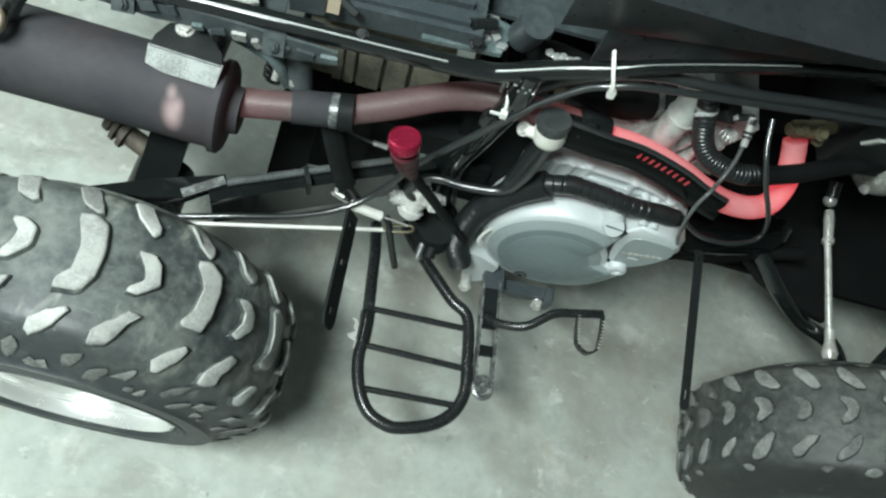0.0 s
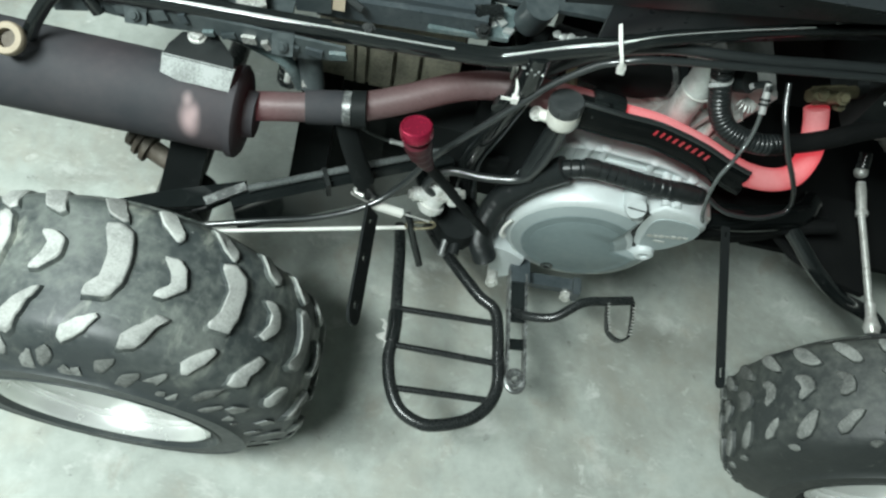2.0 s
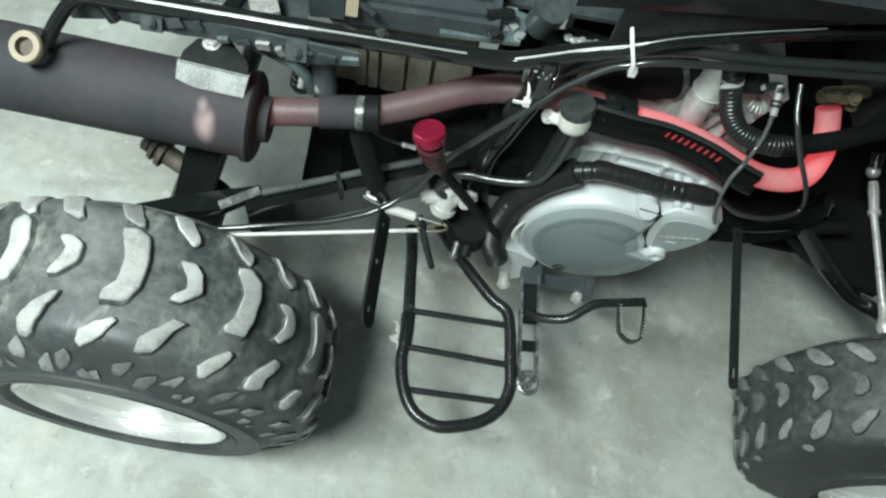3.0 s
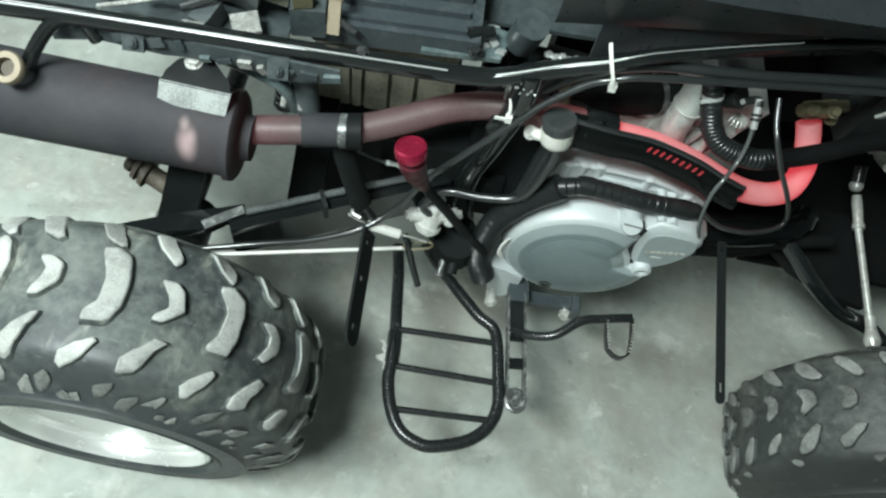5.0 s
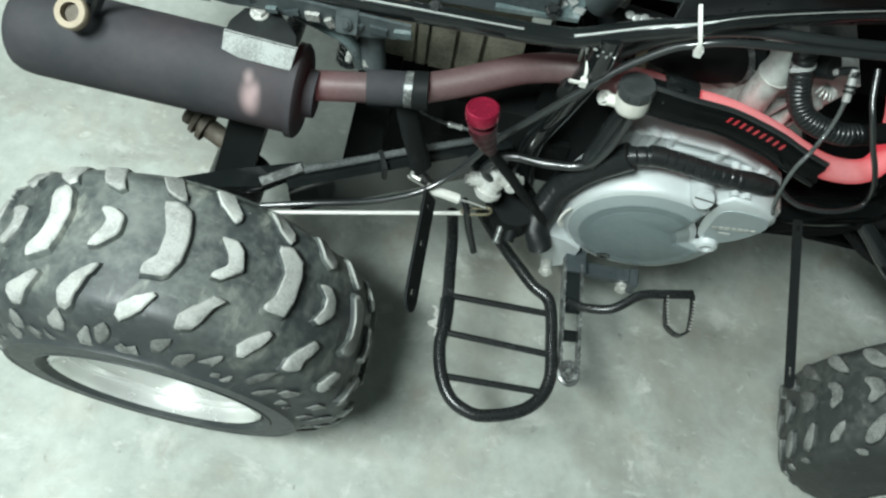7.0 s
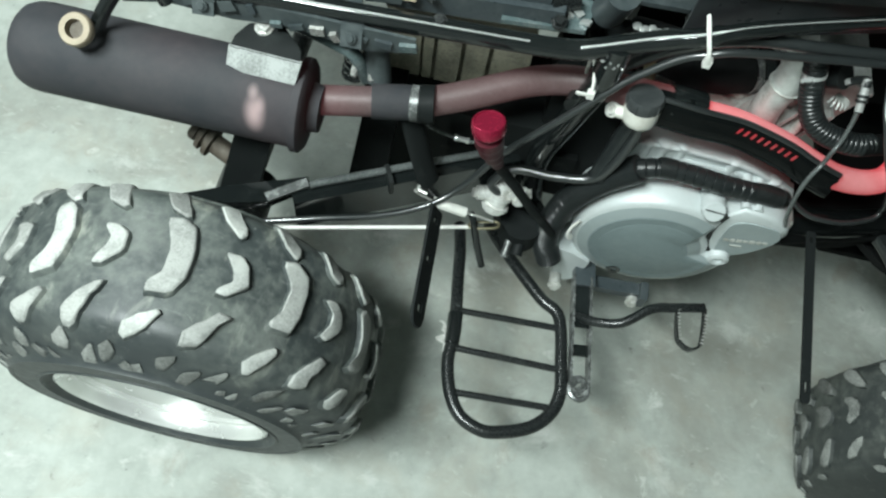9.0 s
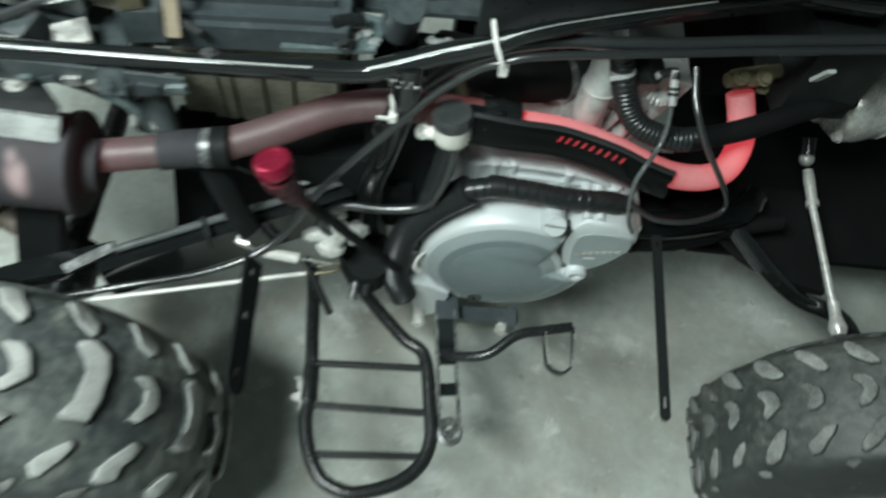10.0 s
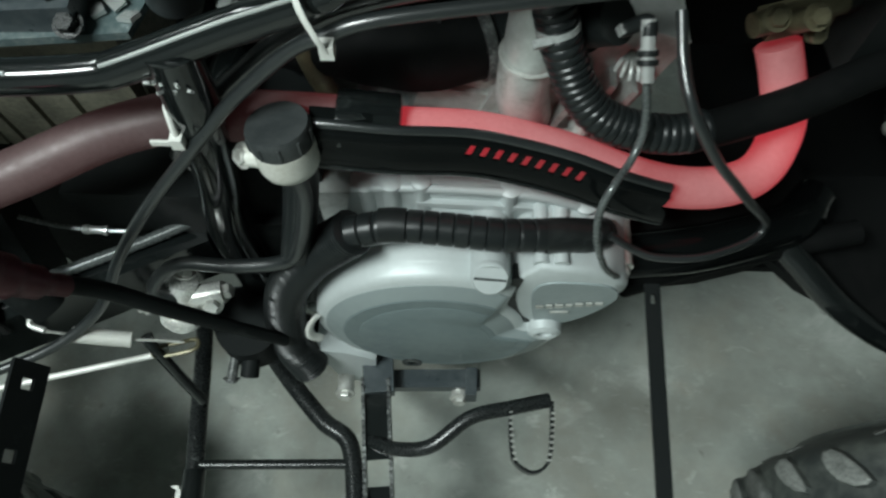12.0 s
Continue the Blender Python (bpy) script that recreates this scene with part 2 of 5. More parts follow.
def shade_side(m, y0, y1, color):
    """Darkens the tyre's outer wall for its shade, over the dust, unevenly, from y0 to y1."""
    nt = m.node_tree
    b = nt.nodes["Principled BSDF"]
    old = b.inputs["Base Color"].links[0].from_socket
    tc = nt.nodes.new("ShaderNodeTexCoord")
    xyz = nt.nodes.new("ShaderNodeSeparateXYZ")
    nt.links.new(tc.outputs["Object"], xyz.inputs[0])
    noise = node(nt, "ShaderNodeTexNoise", Scale=14, Detail=6.0, Roughness=0.6)
    nt.links.new(tc.outputs["Object"], noise.inputs["Vector"])
    wob = nt.nodes.new("ShaderNodeMath")
    wob.operation = "MULTIPLY_ADD"
    nt.links.new(noise.outputs["Fac"], wob.inputs[0])
    wob.inputs[1].default_value = 0.10
    nt.links.new(xyz.outputs["Y"], wob.inputs[2])
    mr = nt.nodes.new("ShaderNodeMapRange")
    mr.inputs["From Min"].default_value, mr.inputs["From Max"].default_value = y0 + 0.05, y1 + 0.05
    mr.inputs["To Min"].default_value, mr.inputs["To Max"].default_value = 0.0, 0.85
    nt.links.new(wob.outputs[0], mr.inputs["Value"])
    mix = nt.nodes.new("ShaderNodeMix")
    mix.data_type = "RGBA"
    nt.links.new(mr.outputs["Result"], mix.inputs["Factor"])
    nt.links.new(old, mix.inputs["A"])
    mix.inputs["B"].default_value = (*color, 1)
    nt.links.new(mix.outputs["Result"], b.inputs["Base Color"])


# Shade of the outer tyre walls, put into the rubber's colour.
shade_side(RUBBER, -0.425, -0.475, (0.024, 0.029, 0.031))
shade_side(RUBBER_SHADED, -0.335, -0.375, (0.016, 0.019, 0.019))
stains(RUBBER, (0.16, 0.17, 0.165), 34, 0.60, 0.70, 0.55, 9.0, (1, 3, 0.6))
stains(RUBBER, (0.30, 0.31, 0.29), 90, 0.68, 0.73, 0.6, 6.0)
stains(RUBBER_SHADED, (0.15, 0.16, 0.14), 40, 0.62, 0.72, 0.5, 8.0)
stains(PANEL, (0.036, 0.041, 0.043), 12, 0.56, 0.76, 0.5, 8.0, (0.4, 1, 1.5))
stains(MUFFLER, (0.055, 0.056, 0.060), 14, 0.55, 0.75, 0.5, 8.0, (0.5, 1, 1))
stains(STEEL, (0.20, 0.19, 0.16), 70, 0.52, 0.66, 0.6)
stains(CAST, (0.16, 0.15, 0.12), 30, 0.56, 0.7, 0.6)

# ---- builders ----


def bm_of(*pieces):
    """One bmesh out of several (vertices, faces) pieces."""
    bm = bmesh.new()
    for verts, faces in pieces:
        made = [bm.verts.new(v) for v in verts]
        for f in faces:
            try:
                bm.faces.new([made[i] for i in f])
            except ValueError:
                pass
    return bm


def mesh_of(name, bm, mat, smooth=True, bevel=0.0):
    if bevel:
        edges = [e for e in bm.edges if len(e.link_faces) == 2 and e.calc_face_angle(0) > 0.6]
        bmesh.ops.bevel(bm, geom=edges, offset=bevel, segments=2, affect="EDGES", clamp_overlap=True)
    bmesh.ops.recalc_face_normals(bm, faces=bm.faces)
    for f in bm.faces:
        f.smooth = smooth
    for e in bm.edges:
        e.smooth = not (len(e.link_faces) == 2 and e.calc_face_angle(0) > 0.7)
    me = bpy.data.meshes.new(name)
    bm.to_mesh(me)
    bm.free()
    me.materials.append(mat)
    return me


def adopt(ob, parent):
    ob.parent = parent
    root = parent
    while root.parent:
        root = root.parent
    if parent is root:
        ob.matrix_parent_inverse = Matrix.Translation(-root.location)
    return ob


def part(name, bm, mat, parent, label="", bevel=0.0, smooth=True):
    ob = new(name, mesh_of(name, bm, mat, smooth, bevel))
    if parent:
        adopt(ob, parent)
    return tagged(ob, label) if label else ob


def spline(points, steps=6, closed=False):
    """Points along a smooth curve through the given ones."""
    p = [Vector(q) for q in points]
    if len(p) < 3:
        return p
    out = []
    n = len(p)
    for i in range(n if closed else n - 1):
        if closed:
            a, b, c, d = p[i - 1], p[i], p[(i + 1) % n], p[(i + 2) % n]
        else:
            b, c = p[i], p[i + 1]
            a = p[i - 1] if i else b * 2 - c
            d = p[i + 2] if i + 2 < n else c * 2 - b
        for s in range(steps):
            t = s / steps
            out.append(0.5 * (2 * b + (c - a) * t + (2 * a - 5 * b + 4 * c - d) * t * t + (3 * b - a - 3 * c + d) * t ** 3))
    if not closed:
        out.append(p[-1])
    return out


def tube(points, r, seg=12, steps=6, closed=False, ribs=0, depth=0.0, straight=False, flat=1.0, per=4):
    """A round bar along a curve; ribs: the number of rings along it, depth: how far they stand out."""
    line = [Vector(q) for q in points] if straight else spline(points, steps, closed)
    if ribs:
        lengths = [0.0]
        for a, b in zip(line, line[1:]):
            lengths.append(lengths[-1] + (b - a).length)
        fine, count = [], ribs * per
        for k in range(count + 1):
            s = lengths[-1] * k / count
            j = min(next((i for i, v in enumerate(lengths) if v >= s), len(line) - 1), len(line) - 1)
            j = max(j, 1)
            f = (s - lengths[j - 1]) / max(1e-9, lengths[j] - lengths[j - 1])
            fine.append(line[j - 1].lerp(line[j], f))
        line = fine
    n = len(line)
    verts, faces = [], []
    up = None
    for i, q in enumerate(line):
        a = line[i - 1] if (i or closed) else line[i]
        b = line[(i + 1) % n] if (i + 1 < n or closed) else line[i]
        ahead = (b - a).normalized()
        if up is None:
            up = ahead.orthogonal().normalized()
        up = (up - ahead * up.dot(ahead)).normalized()
        side = ahead.cross(up)
        rad = r[min(len(r) - 1, i * len(r) // n)] if isinstance(r, (list, tuple)) else r
        if ribs:
            rad += depth * (1 if i % per else -1.6)
        for k in range(seg):
            w = 2 * math.pi * k / seg
            verts.append(q + up * (rad * math.cos(w)) + side * (rad * math.sin(w) * flat))
    for i in range(n if closed else n - 1):
        j = (i + 1) % n
        for k in range(seg):
            m = (k + 1) % seg
            faces.append((i * seg + k, i * seg + m, j * seg + m, j * seg + k))
    if not closed:
        faces.append(tuple(range(seg - 1, -1, -1)))
        faces.append(tuple((n - 1) * seg + k for k in range(seg)))
    return verts, faces


def box(middle, size, turn=(0, 0, 0)):
    m = pose(*middle, *turn)
    x, y, z = (s / 2 for s in size)
    verts = [m @ Vector((a, b, c)) for a in (-x, x) for b in (-y, y) for c in (-z, z)]
    return verts, [(0, 1, 3, 2), (4, 6, 7, 5), (0, 4, 5, 1), (2, 3, 7, 6), (0, 2, 6, 4), (1, 5, 7, 3)]


def slab(outline, low, high, m=Matrix(), inset=0.0):
    """An outline in the local x, y plane, drawn out from z = low to high under the matrix m."""
    n = len(outline)
    cx, cy = sum(p[0] for p in outline) / n, sum(p[1] for p in outline) / n
    shrink = [((x - cx) * (1 - inset) + cx, (y - cy) * (1 - inset) + cy) for x, y in outline]
    verts = [m @ Vector((x, y, low)) for x, y in outline] + [m @ Vector((x, y, high)) for x, y in shrink]
    faces = [tuple(range(n - 1, -1, -1)), tuple(range(n, 2 * n))]
    faces += [(i, (i + 1) % n, n + (i + 1) % n, n + i) for i in range(n)]
    return verts, faces


def lathe(profile, m=Matrix(), seg=32, closed=False):
    """A profile of (radius, height) turned round the local z axis under m."""
    verts, faces = [], []
    n = len(profile)
    for k in range(seg):
        w = 2 * math.pi * k / seg
        verts += [m @ Vector((r * math.cos(w), r * math.sin(w), z)) for r, z in profile]
    for k in range(seg):
        j = (k + 1) % seg
        for i in range(n if closed else n - 1):
            faces.append((k * n + i, j * n + i, j * n + (i + 1) % n, k * n + (i + 1) % n))
    if not closed:
        if profile[0][0] > 1e-6:
            faces.append(tuple(k * n for k in range(seg)))
        if profile[-1][0] > 1e-6:
            faces.append(tuple(k * n + n - 1 for k in reversed(range(seg))))
    return verts, faces


def along(a, b):
    """A matrix at a whose z axis points to b."""
    d = Vector(b) - Vector(a)
    return Matrix.Translation(a) @ d.to_track_quat("Z", "Y").to_matrix().to_4x4()


def rod(a, b, r, seg=16):
    return lathe([(0, 0), (r, 0), (r, (Vector(b) - Vector(a)).length), (0, (Vector(b) - Vector(a)).length)], along(a, b), seg)


def bolt(a, toward, r=0.008, h=0.006, washer=True):
    """A hexagon head that sits at a and points along toward."""
    m = along(a, Vector(a) + Vector(toward))
    out = [lathe([(0, 0.001), (r, 0.001), (r, h * 0.8), (r * 0.85, h), (0, h)], m, 6)]
    if washer:
        out.append(lathe([(0, 0), (r * 1.35, 0), (r * 1.35, 0.0015), (0, 0.0015)], m, 16))
    return out


FRONT = pose(0, 0, 0, 90, 0, 0)  # local x, y, z become x, z, -y


# ---- the room ----
floor = part("floor", bm_of(box((0.4, 0.2, -0.05), (6.6, 5.6, 0.1))), CONCRETE, None)
tagged(floor, "worn grey concrete workshop floor with pale blotches", "floor", kind="structure")
for nm, mid, size in (("wall_north", (0.4, 3.06, 1.25), (6.6, 0.12, 2.5)), ("wall_south", (0.4, -2.66, 1.25), (6.6, 0.12, 2.5)),
                      ("wall_west", (-2.96, 0.2, 1.25), (0.12, 5.6, 2.5)), ("wall_east", (3.76, 0.2, 1.25), (0.12, 5.6, 2.5))):
    tagged(part(nm, bm_of(box(mid, size)), WALL, None), "plain painted workshop wall", "wall", kind="structure")
tagged(part("ceiling", bm_of(box((0.4, 0.2, 2.56), (6.84, 5.84, 0.1))), WALL, None), "plain painted workshop ceiling", "ceiling", kind="structure")

# ---- the quad bike ----
quad = new("quad_bike")
quad.location = (0.55, 0, 0)
tagged(quad, "partly stripped black quad bike with knobbly tyres on concrete", "quad bike")


def tyre_radius(v, crown, half):
    """The carcass radius at v across the tread (0 in the middle)."""
    s = abs(v) / half
    return crown - 0.010 * s ** 2 - 0.05 * max(0.0, s - 0.66) ** 2 / 0.1156


SIDE = [(-0.010, -0.002), (0.001, -0.004), (0.009, 0.0), (0.003, 0.003), (-0.007, 0.003)]
BOW = [(-0.021, -0.040), (-0.004, -0.047), (0.012, -0.038), (0.020, -0.006), (0.017, 0.028), (0.011, 0.041), (-0.014, 0.047), (-0.019, 0.041), (-0.005, 0.020), (-0.006, -0.010)]
CLAW = [(-0.018, -0.023), (0.0, -0.027), (0.015, -0.014), (0.018, 0.008), (0.0, 0.027), (-0.015, 0.024), (-0.002, 0.008), (-0.003, -0.008)]
SLANT = [(-0.021, 0.024), (-0.022, 0.010), (-0.007, -0.009), (0.011, -0.024), (0.021, -0.022), (0.014, -0.008), (0.003, 0.009), (0.001, 0.021), (-0.012, 0.026)]
WEDGE = [(-0.020, 0.010), (-0.014, 0.001), (0.002, -0.010), (0.014, -0.017), (0.021, -0.013), (0.009, 0.006), (0.0, 0.015), (-0.012, 0.017)]
EDGE = [(-0.021, -0.013), (-0.004, -0.024), (0.021, 0.018), (0.013, 0.024), (-0.008, 0.014)]
CHIP = [(-0.013, 0.007), (-0.009, -0.001), (0.010, -0.007), (0.013, -0.001), (0.004, 0.006)]
UPPER = [(-0.019, -0.013), (-0.006, -0.017), (0.019, 0.008), (0.013, 0.016), (-0.010, 0.003)]
CRESCENT = [(-0.014, -0.018), (0.006, -0.016), (0.015, 0.003), (-0.004, 0.019), (-0.009, 0.012), (0.0, 0.0)]
LOWER = [(-0.016, 0.012), (-0.008, -0.001), (0.010, -0.016), (0.016, -0.010), (0.004, 0.010), (-0.010, 0.016)]
FRONT_TREAD = [(UPPER, 0.07, -0.56, 0.009), (CRESCENT, 0.0, -0.08, 0.0084), (LOWER, 0.0, 0.46, 0.0084), (SIDE, 0.5, 0.76, 0.004), (SIDE, 0.5, -0.9, 0.004)]
WORN_TREAD = [(BOW, 0.0, -0.07, 0.010), (CLAW, 0.5, -0.05, 0.010), (SLANT, 0.44, 0.57, 0.009), (WEDGE, 0.92, 0.66, 0.008), (EDGE, 0.37, -0.70, 0.009),
              (EDGE, 0.87, -0.72, 0.009), (CHIP, 0.22, 0.90, 0.007), (CHIP, 0.68, 0.92, 0.007), (CHIP, 0.46, 0.98, 0.006), (SIDE, 0.0, 1.02, 0.005), (SIDE, 0.45, 1.02, 0.005), (SIDE, 0.84, 1.0, 0.006)]


def wheel(name, mid, radius, width, rim_r, count, phase, label, rubber, tread, layout, grow=1.0):
    """A wheel on the y axis whose face looks to -y; mid is the tyre's middle."""
    half = width / 2
    crown = radius - 0.009
    hub = new(name)
    adopt(hub, quad)
    tagged(hub, label)
    m = Matrix.Translation(mid) @ pose(0, 0, 0, 90, 0, 0)  # local z becomes -y: the outer side
    prof = []
    for i in range(-12, 13):
        v = half * i / 12
        prof.append((tyre_radius(v, crown, half), v))
    side = [(crown - 0.066, half + 0.0055), (crown - 0.067, half + 0.0085), (crown - 0.071, half + 0.0085), (crown - 0.072, half + 0.0075), (crown - 0.088, half + 0.009), (rim_r + 0.021, half + 0.0075), (rim_r + 0.020, half + 0.0095), (rim_r + 0.017, half + 0.0095), (rim_r + 0.0145, half + 0.0035), (rim_r + 0.005, half - 0.004), (rim_r - 0.004, half - 0.03)]
    profile = [(r, -v) for r, v in reversed(side)] + prof + side
    part("tyre", bm_of(lathe(profile, m, 96, True)), rubber, hub, "dusty black rubber tyre carcass")
    rim_prof = [(rim_r - 0.006, half - 0.024), (rim_r + 0.004, half - 0.004), (rim_r + 0.004, half + 0.002), (rim_r - 0.001, half + 0.004),
                (rim_r - 0.006, half - 0.002), (rim_r - 0.008, half - 0.016), (rim_r - 0.0135, half - 0.018), (rim_r - 0.0145, half - 0.036), (rim_r - 0.0215, half - 0.038), (rim_r - 0.022, half - 0.058),
                (rim_r - 0.026, half - 0.08), (rim_r - 0.045, half - 0.09), (0.07, half - 0.086), (0.06, half - 0.07), (0.0, half - 0.07)]
    part("rim", bm_of(lathe(rim_prof, m, 64)), RIM, hub, "bright bare aluminium rim")
    pitch = 2 * math.pi / count
    soft = 0.15 if grow == 1.0 else 0.27

    def block(outline, u0, v0, height):
        outline = [p for (u, v), (a, b) in zip(outline, outline[1:] + outline[:1]) for p in ((u + (a - u) * soft, v + (b - v) * soft), (a + (u - a) * soft, b + (v - b) * soft))]
        outline = [(u + random.uniform(-0.0013, 0.0013), v + random.uniform(-0.0013, 0.0013)) for u, v in outline]
        n = len(outline)
        verts = []
        for level, grow in ((-0.004, 1.14), (height - 0.0025, 1.0), (height - 0.0006, 0.93), (height, 0.84)):
            for u, v in outline:
                v = v0 + v * grow
                v = max(-half * 1.06, min(half * 1.06, v))
                w = u0 + u * grow / crown
                r = tyre_radius(v, crown, half) + level
                verts.append((r * math.sin(w), r * math.cos(w), v))
        faces = [(a * n + i, a * n + (i + 1) % n, (a + 1) * n + (i + 1) % n, (a + 1) * n + i) for a in (0, 1, 2) for i in range(n)]
        faces.append(tuple(range(3 * n, 4 * n)))
        return [m @ Vector(q) for q in verts], faces

    for k in range(count):
        for outline, du, dv, tall in layout:
            if outline is SIDE and random.random() < 0.3:
                continue
            loose = 0.16 if tall < 0.0085 else 0.05
            su, sv = random.uniform(1 - loose, 1 + loose), random.uniform(1 - loose, 1 + loose)
            su, sv = su * grow, sv * grow
            jig = [(u * su + random.uniform(-0.0022, 0.0022), v * sv + random.uniform(-0.0022, 0.0022)) for u, v in outline]
            at = phase + (k + du + random.uniform(-0.015, 0.015)) * pitch
            # Most low side lugs take the shaded tread colour too.
            lug = part("tread_block", bm_of(block(jig, at, dv * half, tall * random.uniform(0.85, 1.05))), BLOCK_SHADED if outline in (SIDE, CHIP) and random.random() < 0.8 else tread, hub)
            lug.data.materials.append(rubber)
            for p in lug.data.polygons[:2 * len(outline)]:
                p.material_index = 1
    return hub


wheel("rear_wheel", (0.0, -0.372, 0.272), 0.272, 0.221, 0.141, 12, 0.127, "large rear wheel with worn dusty knobbly tyre", RUBBER, BLOCK, WORN_TREAD)
wheel("front_wheel", (1.185, -0.299, 0.26), 0.26, 0.193, 0.128, 28, 0.066, "front wheel with knobbly tyre, coloured darker for its shade", RUBBER_SHADED, BLOCK_SHADED, FRONT_TREAD, 1.16)

# ---- exhaust ----
ma, mb = (-0.20, -0.162, 0.588), (0.128, -0.156, 0.576)
# Near-white emission spots at the front end, with faint red ones around.
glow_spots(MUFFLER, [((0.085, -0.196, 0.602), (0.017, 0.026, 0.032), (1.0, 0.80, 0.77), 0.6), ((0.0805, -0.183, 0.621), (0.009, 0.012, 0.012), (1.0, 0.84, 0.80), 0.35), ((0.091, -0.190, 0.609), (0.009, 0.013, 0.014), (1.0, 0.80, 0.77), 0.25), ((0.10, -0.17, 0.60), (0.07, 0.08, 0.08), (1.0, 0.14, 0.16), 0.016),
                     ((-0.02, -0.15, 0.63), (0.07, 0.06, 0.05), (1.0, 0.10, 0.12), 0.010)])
muffler = part("muffler", bm_of(lathe([(0, -0.006), (0.030, -0.006), (0.040, -0.004), (0.047, 0.002), (0.0512, 0.012), (0.0525, 0.024), (0.0525, 0.322), (0.057, 0.323), (0.057, 0.331), (0.052, 0.335), (0.03, 0.337), (0.028, 0.35), (0, 0.35)], along(ma, mb), 56)), MUFFLER, quad, "matt charcoal muffler with a faint red glow and a pale emissive spot")
tab = part("mounting_tab", bm_of(slab([(0.049, -0.154), (0.130, -0.157), (0.125, -0.139), (0.095, -0.107), (0.060, -0.117), (0.050, -0.138)], 0.650, 0.654)), PLASTIC, muffler, "black trapezoid mounting tab")
part("tab_flange", bm_of(([(0.048, -0.153, 0.655), (0.131, -0.156, 0.655), (0.125, -0.170, 0.630), (0.105, -0.170, 0.631), (0.066, -0.169, 0.631), (0.045, -0.164, 0.634),
                           (0.048, -0.149, 0.652), (0.131, -0.152, 0.652), (0.125, -0.166, 0.627), (0.105, -0.166, 0.628), (0.066, -0.165, 0.628), (0.045, -0.160, 0.631)],
                          [(0, 1, 2, 3, 4, 5), (11, 10, 9, 8, 7, 6), (0, 6, 7, 1), (1, 7, 8, 2), (2, 8, 9, 3), (3, 9, 10, 4), (4, 10, 11, 5), (5, 11, 6, 0)])), SCUFFED, muffler, "scuffed bare metal flange")
part("tab_stud", bm_of(box((0.078, -0.106, 0.676), (0.024, 0.005, 0.046), (-22, 0, 5)), *bolt((0.078, -0.120, 0.655), (0, -0.2, 1), 0.008, 0.006)), PALE, muffler, "pale strap over the rail", bevel=0.001)
hanger = part("muffler_hanger", bm_of(tube([(-0.10, -0.165, 0.645), (-0.088, -0.152, 0.668), (-0.07, -0.132, 0.688), (-0.045, -0.122, 0.69), (-0.03, -0.125, 0.665)], 0.0095, 10, flat=0.6)), BLACK, quad)
part("hanger_bush", bm_of(lathe([(0.0105, -0.006), (0.0105, 0.006), (0.017, 0.006), (0.0185, 0.003), (0.0185, -0.003), (0.017, -0.006)], along((-0.109, -0.182, 0.66), (-0.115, -0.26, 0.79)), 32, True)), CREAM, hanger, "cream rubber bush ring")
part("bush_bolt", bm_of(lathe([(0, -0.006), (0.0095, -0.006), (0.0095, -0.002), (0, -0.002)], along((-0.109, -0.182, 0.66), (-0.115, -0.26, 0.79)), 20)), RUST, hanger)

header_line = [(0.859, 0.008, 0.625), (0.868, -0.006, 0.605), (0.876, -0.028, 0.577), (0.862, -0.056, 0.56), (0.834, -0.069, 0.555), (0.794, -0.074, 0.56), (0.753, -0.074, 0.575), (0.714, -0.069, 0.59), (0.676, -0.065, 0.60), (0.639, -0.065, 0.61), (0.588, -0.071, 0.62)]
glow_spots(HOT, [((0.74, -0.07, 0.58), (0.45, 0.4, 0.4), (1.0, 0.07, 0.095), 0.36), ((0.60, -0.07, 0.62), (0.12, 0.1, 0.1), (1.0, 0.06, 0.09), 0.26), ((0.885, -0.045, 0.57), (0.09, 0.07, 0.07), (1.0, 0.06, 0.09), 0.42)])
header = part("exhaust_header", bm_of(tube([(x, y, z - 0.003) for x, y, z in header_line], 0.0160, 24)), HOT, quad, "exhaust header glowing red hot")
tail_line = [(0.588, -0.071, 0.62), (0.537, -0.069, 0.623), (0.484, -0.062, 0.616), (0.438, -0.056, 0.606), (0.404, -0.061, 0.601), (0.377, -0.071, 0.599), (0.348, -0.084, 0.594), (0.321, -0.096, 0.589), (0.285, -0.110, 0.583), (0.25, -0.122, 0.581), (0.12, -0.15, 0.578)]
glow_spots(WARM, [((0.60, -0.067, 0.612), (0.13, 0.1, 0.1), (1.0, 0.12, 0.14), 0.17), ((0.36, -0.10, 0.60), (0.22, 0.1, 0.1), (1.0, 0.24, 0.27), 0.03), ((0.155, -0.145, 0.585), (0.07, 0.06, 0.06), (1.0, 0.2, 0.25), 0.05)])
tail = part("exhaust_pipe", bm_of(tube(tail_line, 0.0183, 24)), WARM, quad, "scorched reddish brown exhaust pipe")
clamp = part("clamp", bm_of(rod((0.262, -0.1225, 0.583), (0.280, -0.1205, 0.585), 0.0235, 28)), MATT, tail, "dark pipe clamp")
part("clamp_band", bm_of(rod((0.252, -0.123, 0.582), (0.262, -0.1225, 0.583), 0.0222, 28)), SCRAPED, clamp, "bare steel band")
part("sleeve", bm_of(rod((0.205, -0.132, 0.581), (0.252, -0.1225, 0.582), 0.0215, 24)), MUFFLER, tail, "dark slip joint sleeve")


